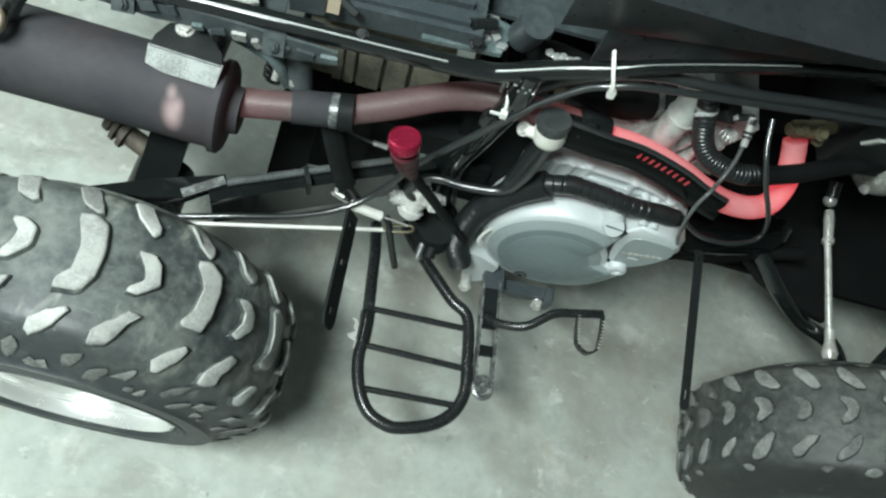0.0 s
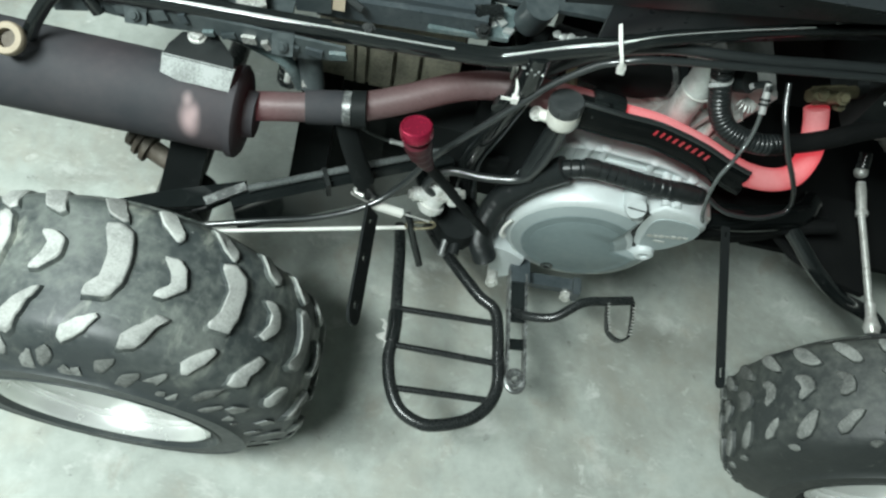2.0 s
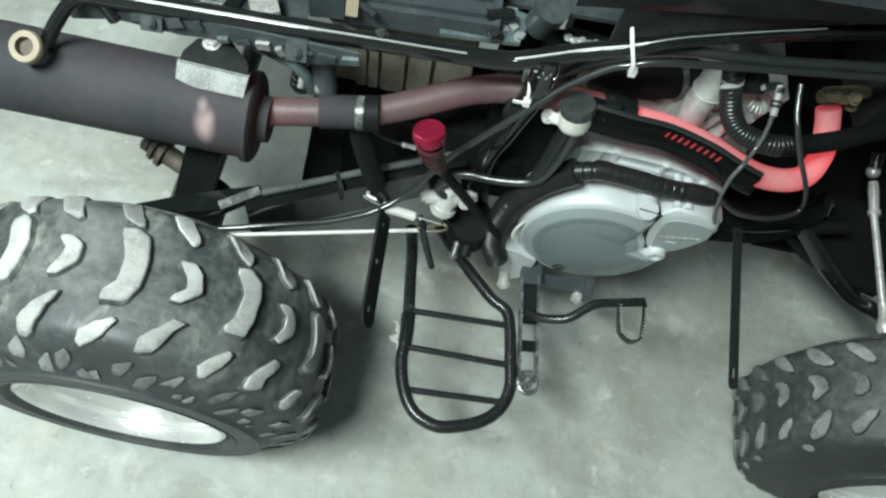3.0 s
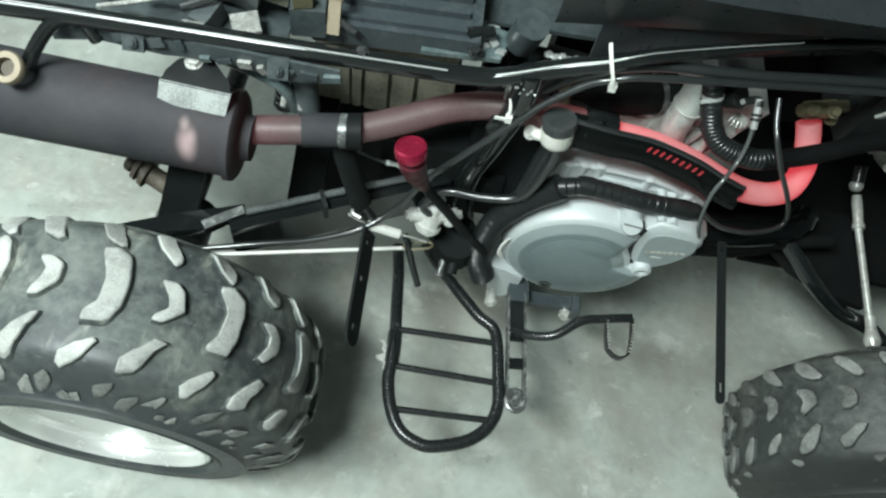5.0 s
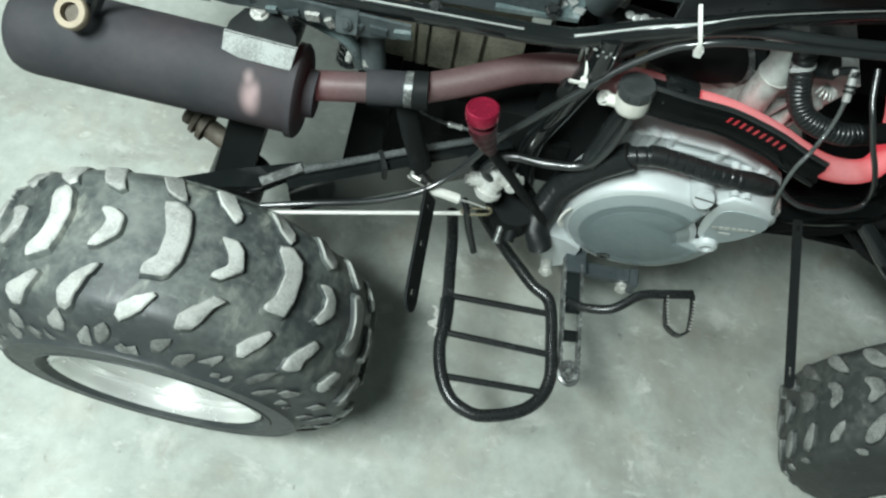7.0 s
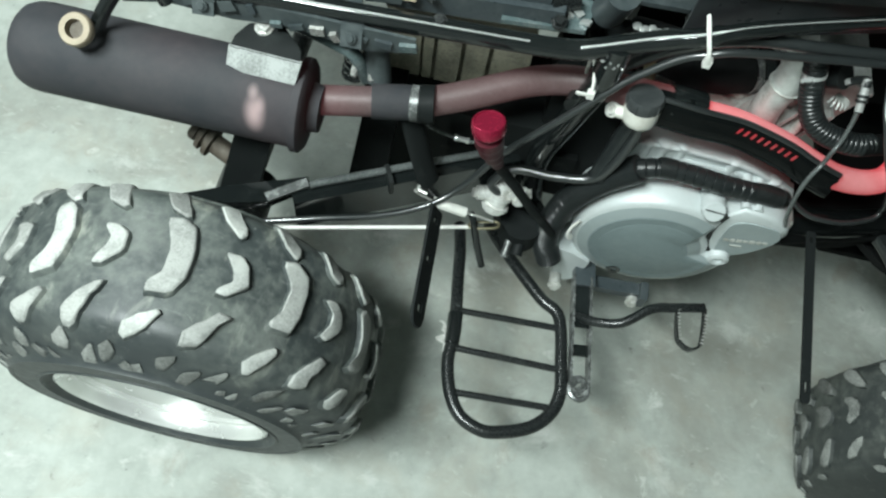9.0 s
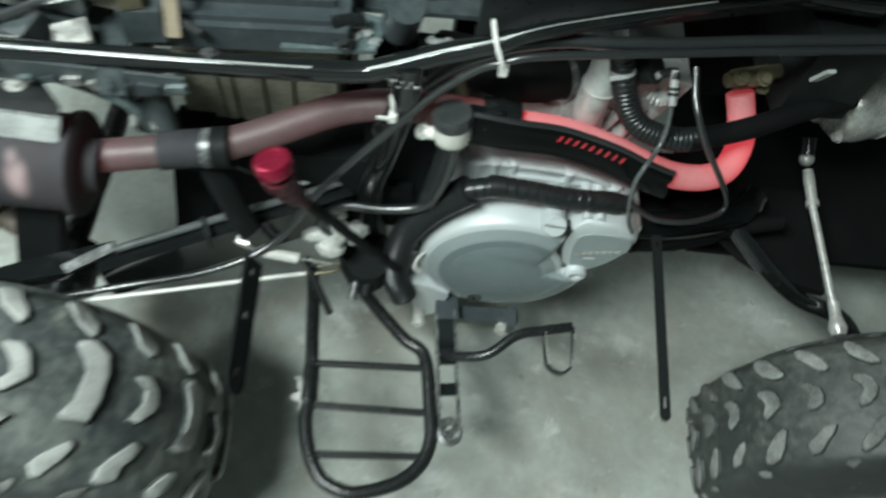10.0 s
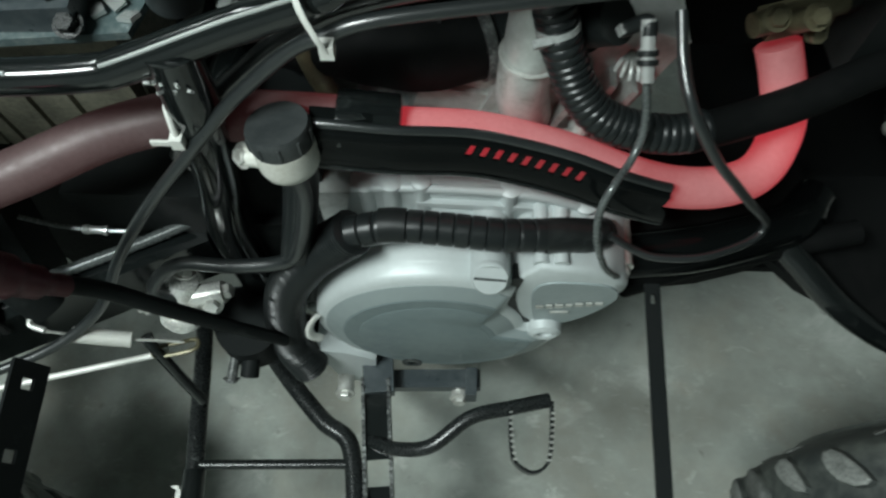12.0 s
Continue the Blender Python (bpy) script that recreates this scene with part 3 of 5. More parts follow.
def heat_shield():
    """A pressed shell that follows the header, with a row of slots through it."""
    line = [Vector((0.535 + 0.0016 * i, 0, 0)) for i in range(int((0.786 - 0.535) / 0.0016) + 1)]
    axis = [q for q in spline(header_line + tail_line[1:4], 24) if q.y < -0.06 and q.x < 0.80]
    verts, faces = [], []
    cross = [(-0.006, 0.0215), (-0.0150, 0.0180), (-0.0185, 0.0166), (-0.0212, 0.0128), (-0.0218, 0.009), (-0.0234, 0.0035), (-0.0250, -0.002), (-0.0266, -0.010), (-0.0258, -0.0145), (-0.024, -0.0185)]
    n = len(cross)
    for q in line:
        j = max(1, min(len(axis) - 1, next((i for i, a in enumerate(axis) if a.x <= q.x), len(axis) - 1)))
        c = axis[j - 1].lerp(axis[j], max(0.0, min(1.0, (axis[j - 1].x - q.x) / max(1e-6, axis[j - 1].x - axis[j].x))))
        for k, (y, z) in enumerate(cross):
            verts.append((q.x - {4: 0.0015, 5: 0.004}.get(k, 0.0), c.y + y, c.z + z))
    inner = len(verts)
    verts += [(x, y + 0.0018, z) for x, y, z in verts[:inner]]
    for i in range(len(line) - 1):
        x = line[i].x
        for k in range(n - 1):
            if k == 0 and x > 0.575:
                continue
            if k in (3, 4) and 0.64 < x < 0.724 and (x - 0.64) % 0.0096 < 0.0040:
                continue
            a, b = i * n + k, (i + 1) * n + k
            faces += [(a, b, b + 1, a + 1), (inner + a + 1, inner + b + 1, inner + b, inner + a)]
    return verts, faces


shell = heat_shield()
lower_lip = shell[0][9:len(shell[0]) // 2:10 * 6]
shield = part("heat_shield", bm_of(shell), SHIELD, quad, "glossy black pressed heat shield with slots")
part("shield_strap", bm_of(lathe([(0.0185, 0), (0.0225, 0.001), (0.0232, 0.004), (0.0232, 0.040), (0.0225, 0.043), (0.0185, 0.044)], along((0.549, -0.071, 0.6235), (0.592, -0.0705, 0.6185)), 28, True)), BLACK, shield)
part("rolled_edge", bm_of(tube(shell[0][1:len(shell[0]) // 2:10 * 4], 0.0034, 10, 2)), CABLE, shield)
# Added sheet: keeps the header's red light off the case below.
part("glow_stop", bm_of(tube([(x, y + 0.002, z - 0.025) for x, y, z in header_line[5:]], 0.009, 12, flat=0.25)), SHADE_BLACK, shield, "added black sheet that stops the glow under the pipe")
part("rolled_lip", bm_of(tube(lower_lip, 0.0022, 8, 2)), BLACK, shield)

# ---- engine ----
part("crankcase", bm_of(box((0.625, 0.035, 0.385), (0.22, 0.19, 0.25)), box((0.70, 0.035, 0.44), (0.13, 0.18, 0.12))), CAST, quad, "greasy cast aluminium crankcase", bevel=0.012)


def ring(cx, cz, r, n=56, squash=1.0):
    return [(cx + r * math.cos(2 * math.pi * k / n), cz + r * squash * math.sin(2 * math.pi * k / n)) for k in range(n)]


def cover_outline(grow):
    """The clutch cover's outline in x and z: a round case with a nose to the front."""
    pts = []
    cx, cz, r = 0.618, 0.387, 0.114 + grow
    for k in range(60):
        a = math.radians(58 + k * (318 - 58) / 59)
        pts.append((cx + r * math.cos(a), cz + r * math.sin(a)))
    nose = [(0.716, 0.352), (0.742, 0.408), (0.770, 0.458), (0.778, 0.474), (0.770, 0.492), (0.745, 0.508), (0.70, 0.515)]
    return pts + [(x + grow * 0.7 * (1 if x > 0.7 else 0), z + grow * (0.6 if z > 0.45 else -0.6)) for x, z in nose]


def stacked(rings):
    """A solid through a stack of rings of equal length, closed at its front."""
    verts = [v for r in rings for v in r]
    n = len(rings[0])
    faces = [(a * n + i, a * n + (i + 1) % n, (a + 1) * n + (i + 1) % n, (a + 1) * n + i) for a in range(len(rings) - 1) for i in range(n)]
    return verts, faces + [tuple(range((len(rings) - 1) * n, len(rings) * n))]


def cover_base():
    """The flange and the low body with the nose."""
    return stacked([[(x, -depth, z) for x, z in cover_outline(grow)] for depth, grow in
                    ((0.052, 0.004), (0.062, 0.004), (0.063, 0.0), (0.112, -0.0025), (0.1185, -0.0045), (0.1222, -0.0085), (0.1235, -0.014))])


def hollow(a):
    """How far the drum reaches at the angle a (degrees from the front): it gives way beside the filler."""
    return 0.064 + (0.031 * ((a - 37) / 17) ** 2 if a > 37 else 0.052 * ((8 - a) / 14) ** 2 if a < 8 else 0.0)


def hollow_ring(cz, r, depth, slack, n=144):
    out = []
    for k in range(n):
        a = 360 * k / n - 180
        q = min(r, hollow(a) + slack)
        out.append((0.618 + q * math.cos(math.radians(a)), -depth, cz + q * math.sin(math.radians(a))))
    return out


def cover_dome():
    """The round drum that stands out of the cover, with a crest, a chamfer and a sunk front."""
    return stacked([hollow_ring(0.387 - 0.006 * (depth - 0.06) / 0.078, 0.114 + grow, depth, grow + 0.016) for depth, grow in
                    ((0.06, 0.0030), (0.09, 0.0022), (0.112, 0.0012), (0.1222, -0.0002), (0.1264, -0.0022), (0.1286, -0.0052), (0.1300, -0.0095), (0.1306, -0.0120))])


def cover_chamfer():
    """The slope between the crest and the flat front; its greyer colour holds the shade."""
    return stacked([hollow_ring(0.387 - 0.006 * (depth - 0.06) / 0.078, 0.114 + grow, depth, grow + 0.016) for depth, grow in
                    ((0.1290, -0.0094), (0.1303, -0.0096), (0.1308, -0.0105), (0.1352, -0.0235), (0.1361, -0.0260), (0.1363, -0.0285))])


cover = part("clutch_cover", bm_of(cover_base()), SILVER, quad, "silver clutch cover")
part("cover_dome", bm_of(cover_dome()), SILVER, cover)
part("cover_chamfer", bm_of(cover_chamfer()), SHADED_SLOPE, cover, "slope round the face, greyed for its shade")
part("cover_face", bm_of(stacked([hollow_ring(0.381, r, depth, slack) for r, depth, slack in ((0.0885, 0.1340, -0.011), (0.0885, 0.1361, -0.011), (0.0878, 0.1367, -0.012), (0.0865, 0.1369, -0.013))])), SHADED_FACE, cover, "flat cover face, greyed for its shade")
part("face_disc", bm_of(stacked([hollow_ring(0.379, r, depth, slack) for r, depth, slack in ((0.0740, 0.1360, -0.016), (0.0740, 0.1372, -0.016), (0.0732, 0.1375, -0.017))])), SHADED_FACE, cover)
part("cover_nose", bm_of(slab([(q.x, q.y) for q in spline([(0.709, 0.390, 0), (0.727, 0.393, 0), (0.748, 0.412, 0), (0.766, 0.445, 0), (0.769, 0.466, 0), (0.758, 0.482, 0), (0.730, 0.487, 0), (0.706, 0.484, 0), (0.697, 0.466, 0), (0.700, 0.425, 0)], 3, True)], 0.118, 0.1252, FRONT, 0.02)), SHADED_SLOPE, cover, "grey cover nose")
# A brighter line put in where the cover's lower edge catches light.
part("cover_lip", bm_of(tube([(0.618 + 0.1085 * math.cos(math.radians(a)), -0.1275, 0.382 + 0.1085 * math.sin(math.radians(a))) for a in range(212, 318, 6)], 0.0017, 8, 2)), ALLOY, cover, "lower lip in brighter metal for the lit edge")
part("filler_boss", bm_of(rod((0.660, -0.06, 0.494), (0.660, -0.128, 0.502), 0.0156, 28)), SILVER, cover)
plug = part("filler_plug", bm_of(lathe([(0, 0), (0.0150, 0), (0.0150, 0.006), (0.0135, 0.008), (0, 0.0085)], along((0.660, -0.126, 0.5025), (0.660, -0.198, 0.558)), 32)), SILVER, cover, "round filler plug with a screwdriver slot")
part("plug_slot", bm_of(box((0.660, -0.1330, 0.5080), (0.026, 0.0016, 0.0017), (-37, 6, 0))), DULL, cover)
# Black slab on the hollow's floor, in place of the shade there.
part("hollow_shade", bm_of(slab([(q[0], q[2]) for q in hollow_ring(0.384, 1.0, 0, 0.003) if 0.66 < q[0] < 0.705 and 0.39 < q[2] < 0.50][::-1]
                               + [(0.704, 0.394), (0.694, 0.407), (0.689, 0.423), (0.685, 0.445), (0.684, 0.464), (0.688, 0.490)], 0.110, 0.1242, FRONT)), PLASTIC, cover, "dark slab for the shade in the hollow beside the filler")
part("drain_eye", bm_of(lathe([(0.0065, 0), (0.0065, 0.012), (0.0105, 0.013), (0.015, 0.010), (0.0165, 0.0)], Matrix.Translation((0.716, -0.1225, 0.388)) @ FRONT, 28, True), bolt((0.716, -0.1235, 0.388), (0, -1, 0), 0.006, 0.008)[0]), SILVER, cover, "bolted eye on the rim")
for x, z in ((0.700, 0.545), (0.716, 0.545)):
    part("cover_rib", bm_of(rod((x, -0.045, z - 0.032), (x, -0.119, z - 0.036), 0.0065)), SILVER, cover)
for k in range(7):
    part("letter_bar", bm_of(box((0.706 + 0.0082 * k, -0.1268, 0.438 + 0.0019 * k), (0.0055 if k % 2 else 0.007, 0.0016, 0.006 if k % 3 else 0.004), (0, -6, 0))), STEEL, cover)
part("letter_bar", bm_of(box((0.724, -0.1268, 0.4275), (0.016, 0.0016, 0.0025), (0, -6, 0))), STEEL, cover)
for x, z in ((0.772, 0.475), (0.496, 0.37), (0.53, 0.29)):
    part("cover_bolt", bm_of(rod((x, -0.06, z), (x, -0.104, z), 0.0085, 20), *bolt((x, -0.104, z), (0, -1, 0), 0.006, 0.006, False)), STEEL if x > 0.7 else SILVER, cover)
part("drain_hole", bm_of(lathe([(0.005, 0.0), (0.005, 0.004), (0.010, 0.004), (0.011, 0.0)], Matrix.Translation((0.590, -0.1345, 0.299)) @ FRONT, 24, True)), BLACK, cover)
# upper case seen over the hose
upper = part("upper_case", bm_of(slab([(0.53, 0.455), (0.545, 0.535), (0.60, 0.545), (0.69, 0.535), (0.755, 0.505), (0.765, 0.46)], -0.04, 0.068, FRONT, 0.03)), SILVER, quad, "silver upper engine case", bevel=0.006)
for x, z, r in ((0.560, 0.540, 0.0065), (0.580, 0.545, 0.0075), (0.604, 0.547, 0.0065), (0.674, 0.540, 0.0075), (0.737, 0.518, 0.0075)):
    part("case_boss", bm_of(rod((x, -0.066, z - 0.06), (x, -0.066, z - 0.008), r, 16), lathe([(0, 0), (r * 1.25, 0), (r * 1.25, 0.004), (r * 0.7, 0.006), (0, 0.006)], Matrix.Translation((x, -0.066, z - 0.008)), 18)), SILVER, upper)
part("case_rail", bm_of(tube([(0.548, -0.068, 0.531), (0.60, -0.069, 0.537), (0.69, -0.069, 0.530), (0.752, -0.067, 0.500)], 0.0042, 10)), SILVER, upper)
part("case_seam", bm_of(slab([(0.60, 0.520), (0.69, 0.516), (0.75, 0.492), (0.75, 0.488), (0.69, 0.511), (0.60, 0.514)], 0.06, 0.073, FRONT)), SILVER, upper, bevel=0.001)

# cylinder, head and intake
part("cylinder", bm_of(lathe([(0, 0), (0.062, 0), (0.062, 0.03), (0.058, 0.034), (0.058, 0.10), (0.063, 0.104), (0.063, 0.135), (0.05, 0.15), (0, 0.152)], along((0.69, 0.06, 0.50), (0.745, 0.06, 0.66)), 32)), CAST, quad, "pale cast cylinder")
part("cylinder_head", bm_of(box((0.728, 0.045, 0.620), (0.085, 0.13, 0.10), (0, 20, 0)), box((0.70, 0.01, 0.575), (0.10, 0.07, 0.06), (0, 20, 0))), CAST, quad, "cast aluminium cylinder head", bevel=0.012)
water = part("coolant_pipe", bm_of(tube([(0.683, -0.02, 0.70), (0.679, -0.032, 0.66), (0.676, -0.035, 0.62), (0.682, -0.03, 0.585)], 0.019, 20)), CAST, quad, "grey alloy coolant stub")
part("wire_clip", bm_of(tube([(0.679 + 0.0205 * math.cos(a), -0.034 + 0.0205 * math.sin(a), 0.655) for a in (2 * math.pi * k / 12 for k in range(12))], 0.0016, 6, 2, True)), STEEL, water)
part("oil_line", bm_of(tube([(0.655, -0.03, 0.575), (0.69, -0.036, 0.57), (0.72, -0.04, 0.572), (0.728, -0.035, 0.60)], 0.006, 10)), STEEL, quad)
boot = part("intake_boot", bm_of(tube([(0.50, 0.02, 0.615), (0.545, 0.0, 0.63), (0.60, -0.014, 0.63), (0.645, 0.0, 0.627), (0.67, 0.012, 0.625)], [0.03, 0.03, 0.028, 0.027, 0.025], 20)), SHADE_BLACK, quad, "black rubber intake boot")
part("boot_clamp", bm_of(rod((0.642, -0.001, 0.627), (0.649, 0.002, 0.627), 0.029, 28)), SCRAPED, boot)
part("boot_band", bm_of(rod((0.652, 0.003, 0.626), (0.662, 0.007, 0.626), 0.031, 28)), HOSE, boot)
carb = part("carburettor", bm_of(box((0.60, 0.035, 0.655), (0.06, 0.06, 0.05), (0, 10, 15)), rod((0.607, 0.02, 0.66), (0.607, 0.01, 0.70), 0.012), rod((0.59, 0.0, 0.655), (0.62, -0.005, 0.655), 0.008)), WORN, quad, bevel=0.004)
part("choke_button", bm_of(lathe([(0, 0), (0.008, 0), (0.008, 0.006), (0, 0.007)], along((0.585, -0.012, 0.685), (0.585, -0.05, 0.75)), 20)), REDCAP, carb)
part("fuel_hose", bm_of(tube([(0.52, -0.012, 0.66), (0.527, -0.02, 0.62), (0.536, -0.018, 0.58)], 0.0085, 12)), BRASS, quad, "amber fuel hose")
corr = part("corrugated_hose", bm_of(tube([(0.684, -0.036, 0.714), (0.690, -0.044, 0.694), (0.694, -0.049, 0.682), (0.700, -0.053, 0.668), (0.709, -0.059, 0.650), (0.724, -0.067, 0.634), (0.746, -0.071, 0.625), (0.776, -0.072, 0.621), (0.80, -0.066, 0.62)], 0.0134, 16, 6, ribs=30, depth=0.0005)), HOSE, quad, "black corrugated hose")
part("hose_clamp", bm_of(rod((0.6905, -0.0446, 0.6935), (0.6915, -0.0458, 0.6895), 0.0140, 24), box((0.681, -0.059, 0.692), (0.012, 0.005, 0.004), (20, 0, 20))), SCUFFED, corr, "bright hose clamp")
part("smooth_hose", bm_of(tube([(0.785, -0.072, 0.62), (0.831, -0.056, 0.62), (0.872, -0.039, 0.62), (0.93, -0.01, 0.62), (1.0, 0.02, 0.62)], 0.0130, 16)), SHADE_BLACK, quad)

# spark plug, its lead and small hoses
lead = part("plug_lead", bm_of(tube([(0.743, -0.080, 0.684), (0.748, -0.083, 0.662), (0.750, -0.088, 0.640), (0.744, -0.100, 0.629), (0.732, -0.119, 0.630), (0.726, -0.128, 0.612), (0.731, -0.130, 0.575), (0.744, -0.128, 0.53), (0.757, -0.122, 0.50), (0.768, -0.115, 0.48)], 0.0027, 10)), DULL, quad)
part("plug_sleeve", bm_of(lathe([(0, 0), (0.0044, 0), (0.0044, 0.010), (0.0058, 0.010), (0.0058, 0.0135), (0.0046, 0.0135), (0.0046, 0.016), (0.0058, 0.016), (0.0058, 0.0195), (0.0046, 0.0195), (0.0046, 0.036), (0, 0.036)], along((0.743, -0.081, 0.685), (0.7405, -0.057, 0.708)), 16)), CHROME, lead, "bright metal lead sleeve")
part("plug_cap", bm_of(rod((0.70, -0.012, 0.655), (0.728, -0.038, 0.690), 0.015, 20), rod((0.69, 0.0, 0.64), (0.712, -0.022, 0.67), 0.019, 20)), PLASTIC, lead)
for f in (0.30, 0.46):
    q = Vector((0.743, -0.081, 0.685)).lerp(Vector((0.7405, -0.057, 0.708)), f)
    part("ferrule", bm_of(rod(tuple(q), tuple(q + Vector((-0.0002, 0.0024, 0.0023))), 0.0064, 16)), PLASTIC, lead, "black ferrule")
part("plug_tip", bm_of(tube([(0.7305, -0.0455, 0.690), (0.736, -0.050, 0.700), (0.7405, -0.056, 0.708), (0.7412, -0.062, 0.7035)], 0.0048, 12, 4)), PLASTIC, lead, "black plug elbow")
part("elbow_end", bm_of(box((0.7305, -0.0475, 0.693), (0.008, 0.006, 0.006), (20, 0, 25))), CHROME, lead, "small bright metal end", bevel=0.001)
for k in range(6):
    a = math.radians(-60 + 24 * k)
    q = Vector((0.748, -0.022, 0.645))
    part("head_fin", bm_of(tube([q, q + Vector((0.010 * math.sin(a), -0.012 * math.cos(a) - 0.004, 0.002)), q + Vector((0.014 * math.sin(a), -0.016 * math.cos(a) - 0.006, -0.004))], 0.0015, 8, 3)), CAST, quad)
part("breather_hose", bm_of(tube([(0.752, -0.068, 0.730), (0.755, -0.095, 0.714), (0.763, -0.114, 0.700), (0.784, -0.122, 0.668), (0.806, -0.121, 0.638), (0.830, -0.114, 0.602), (0.856, -0.098, 0.558), (0.873, -0.086, 0.524), (0.866, -0.094, 0.513), (0.827, -0.110, 0.513), (0.791, -0.112, 0.513), (0.772, -0.107, 0.515), (0.752, -0.10, 0.525)], 0.0033, 10)), CABLE, quad, "glossy black breather hose")

# corrugated loom over the clutch cover
loom = part("wiring_loom", bm_of(tube([(0.548, -0.104, 0.524), (0.584, -0.102, 0.534), (0.625, -0.104, 0.535), (0.665, -0.106, 0.532), (0.706, -0.101, 0.524), (0.736, -0.096, 0.516), (0.752, -0.085, 0.50)], 0.0128, 16, 6, ribs=18, depth=0.0005, per=9)), HOSE, quad, "black taped wiring loom")
part("loom_conduit", bm_of(tube([(0.488, -0.148, 0.305), (0.472, -0.132, 0.345), (0.480, -0.116, 0.42), (0.512, -0.108, 0.482), (0.552, -0.104, 0.526)], 0.0190, 16, 6, ribs=80, depth=0.0004)), HOSE, loom, "finely ribbed black conduit")
part("loom_tape", bm_of(tube([(0.574, -0.1025, 0.535), (0.584, -0.102, 0.536), (0.594, -0.1025, 0.536)], 0.0138, 16, 2)), PLASTIC, loom)
part("loom_tape", bm_of(tube([(0.70, -0.102, 0.525), (0.718, -0.099, 0.522), (0.736, -0.096, 0.516)], 0.0139, 16, 2)), PLASTIC, loom)

# ---- rear brake master cylinder and reservoir ----
tank_line = along((0.521, -0.099, 0.606), (0.516, -0.090, 0.658))
tank = part("brake_reservoir", bm_of(lathe([(0, 0), (0.012, 0), (0.019, 0.006), (0.021, 0.012), (0.021, 0.028), (0, 0.028)], tank_line, 28),
                                     rod((0.518, -0.099, 0.617), (0.489, -0.093, 0.614), 0.0075)), TANK, quad, "cloudy white brake fluid reservoir")
part("reservoir_cap", bm_of(lathe([(0, 0.028), (0.0205, 0.028), (0.0215, 0.031), (0.0215, 0.042), (0.0205, 0.0445), (0, 0.0445)], tank_line, 32)), CAP, tank, "round black cap")
for k in range(10):
    q = tank_line @ Vector((0.0213 * math.cos(k * 0.628), 0.0213 * math.sin(k * 0.628), 0.036))
    part("cap_rib", bm_of(rod(tuple(q - (tank_line.to_3x3() @ Vector((0, 0, 0.005)))), tuple(q + (tank_line.to_3x3() @ Vector((0, 0, 0.005)))), 0.0013, 8)), CAP, tank)
part("mount_bolt", bm_of(*bolt((0.488, -0.093, 0.614), (-0.5, -0.5, 0.6), 0.007, 0.006)), STEEL, tank)
part("reservoir_hose", bm_of(tube([(0.523, -0.104, 0.612), (0.524, -0.105, 0.58), (0.516, -0.115, 0.54), (0.498, -0.118, 0.50), (0.45, -0.118, 0.485), (0.40, -0.113, 0.475), (0.372, -0.125, 0.45), (0.385, -0.128, 0.43)], 0.0062, 12)), CABLE, quad)
part("vent_tube", bm_of(tube([(0.523, -0.090, 0.605), (0.519, -0.09, 0.575), (0.512, -0.10, 0.535), (0.505, -0.112, 0.50)], 0.0135, 14)), HOSE, quad)
ml = along((0.3835, -0.137, 0.398), (0.3995, -0.095, 0.468))
master = part("master_cylinder", bm_of(lathe([(0, 0), (0.0155, 0), (0.0155, 0.005), (0.020, 0.006), (0.020, 0.012), (0.016, 0.013), (0.016, 0.023), (0.0185, 0.024), (0.0185, 0.030), (0.013, 0.032), (0.0125, 0.047), (0, 0.048)], ml, 28),
                                       rod((0.357, -0.130, 0.424), (0.424, -0.116, 0.424), 0.0105, 20)), ALLOY, quad, "greasy pale alloy master cylinder")
for a, d in (((0.358, -0.130, 0.424), (-1, -0.3, 0.2)), ((0.424, -0.116, 0.424), (1, 0.2, 0.2)), ((0.3945, -0.1085, 0.4455), (0.2, 0.5, 0.85)), ((0.416, -0.127, 0.422), (0.1, -0.8, 0.6))):
    part("banjo_bolt", bm_of(*bolt(a, d, 0.0075, 0.008)), STEEL, master)
part("push_lever", bm_of(tube([(0.358, -0.166, 0.385), (0.378, -0.164, 0.387), (0.396, -0.158, 0.388), (0.394, -0.149, 0.386), (0.376, -0.153, 0.385), (0.358, -0.157, 0.384)], 0.0021, 8, 4, True)), BRASS, quad, "tarnished brass clevis")

# ---- gear lever ----
lever = part("gear_lever", bm_of(tube([(0.352, -0.196, 0.640), (0.361, -0.182, 0.595), (0.3772, -0.1675, 0.549), (0.4026, -0.1625, 0.5067), (0.4308, -0.1557, 0.4554), (0.475, -0.145, 0.38)], [0.0066, 0.0066, 0.0068, 0.0068, 0.0066, 0.006], 12)), MATT, quad, "black gear lever with a red knob")
knob = part("knob", bm_of(lathe([(0, 0.030), (0.0140, 0.031), (0.0183, 0.036), (0.0190, 0.038), (0.0190, 0.047), (0.0178, 0.0502), (0.0160, 0.0508), (0.0154, 0.0496), (0, 0.0492)], along((0.354, -0.2025, 0.6255), (0.347, -0.1945, 0.6645)), 36)), REDCAP, lever, "red anodised aluminium knob")
part("knob_neck", bm_of(tube([(0.3487, -0.1962, 0.6545), (0.353, -0.1925, 0.632), (0.359, -0.186, 0.606), (0.368, -0.176, 0.574)], [0.0165, 0.0145, 0.0112, 0.0078], 28)), NECK, knob, "dark red tapered neck")

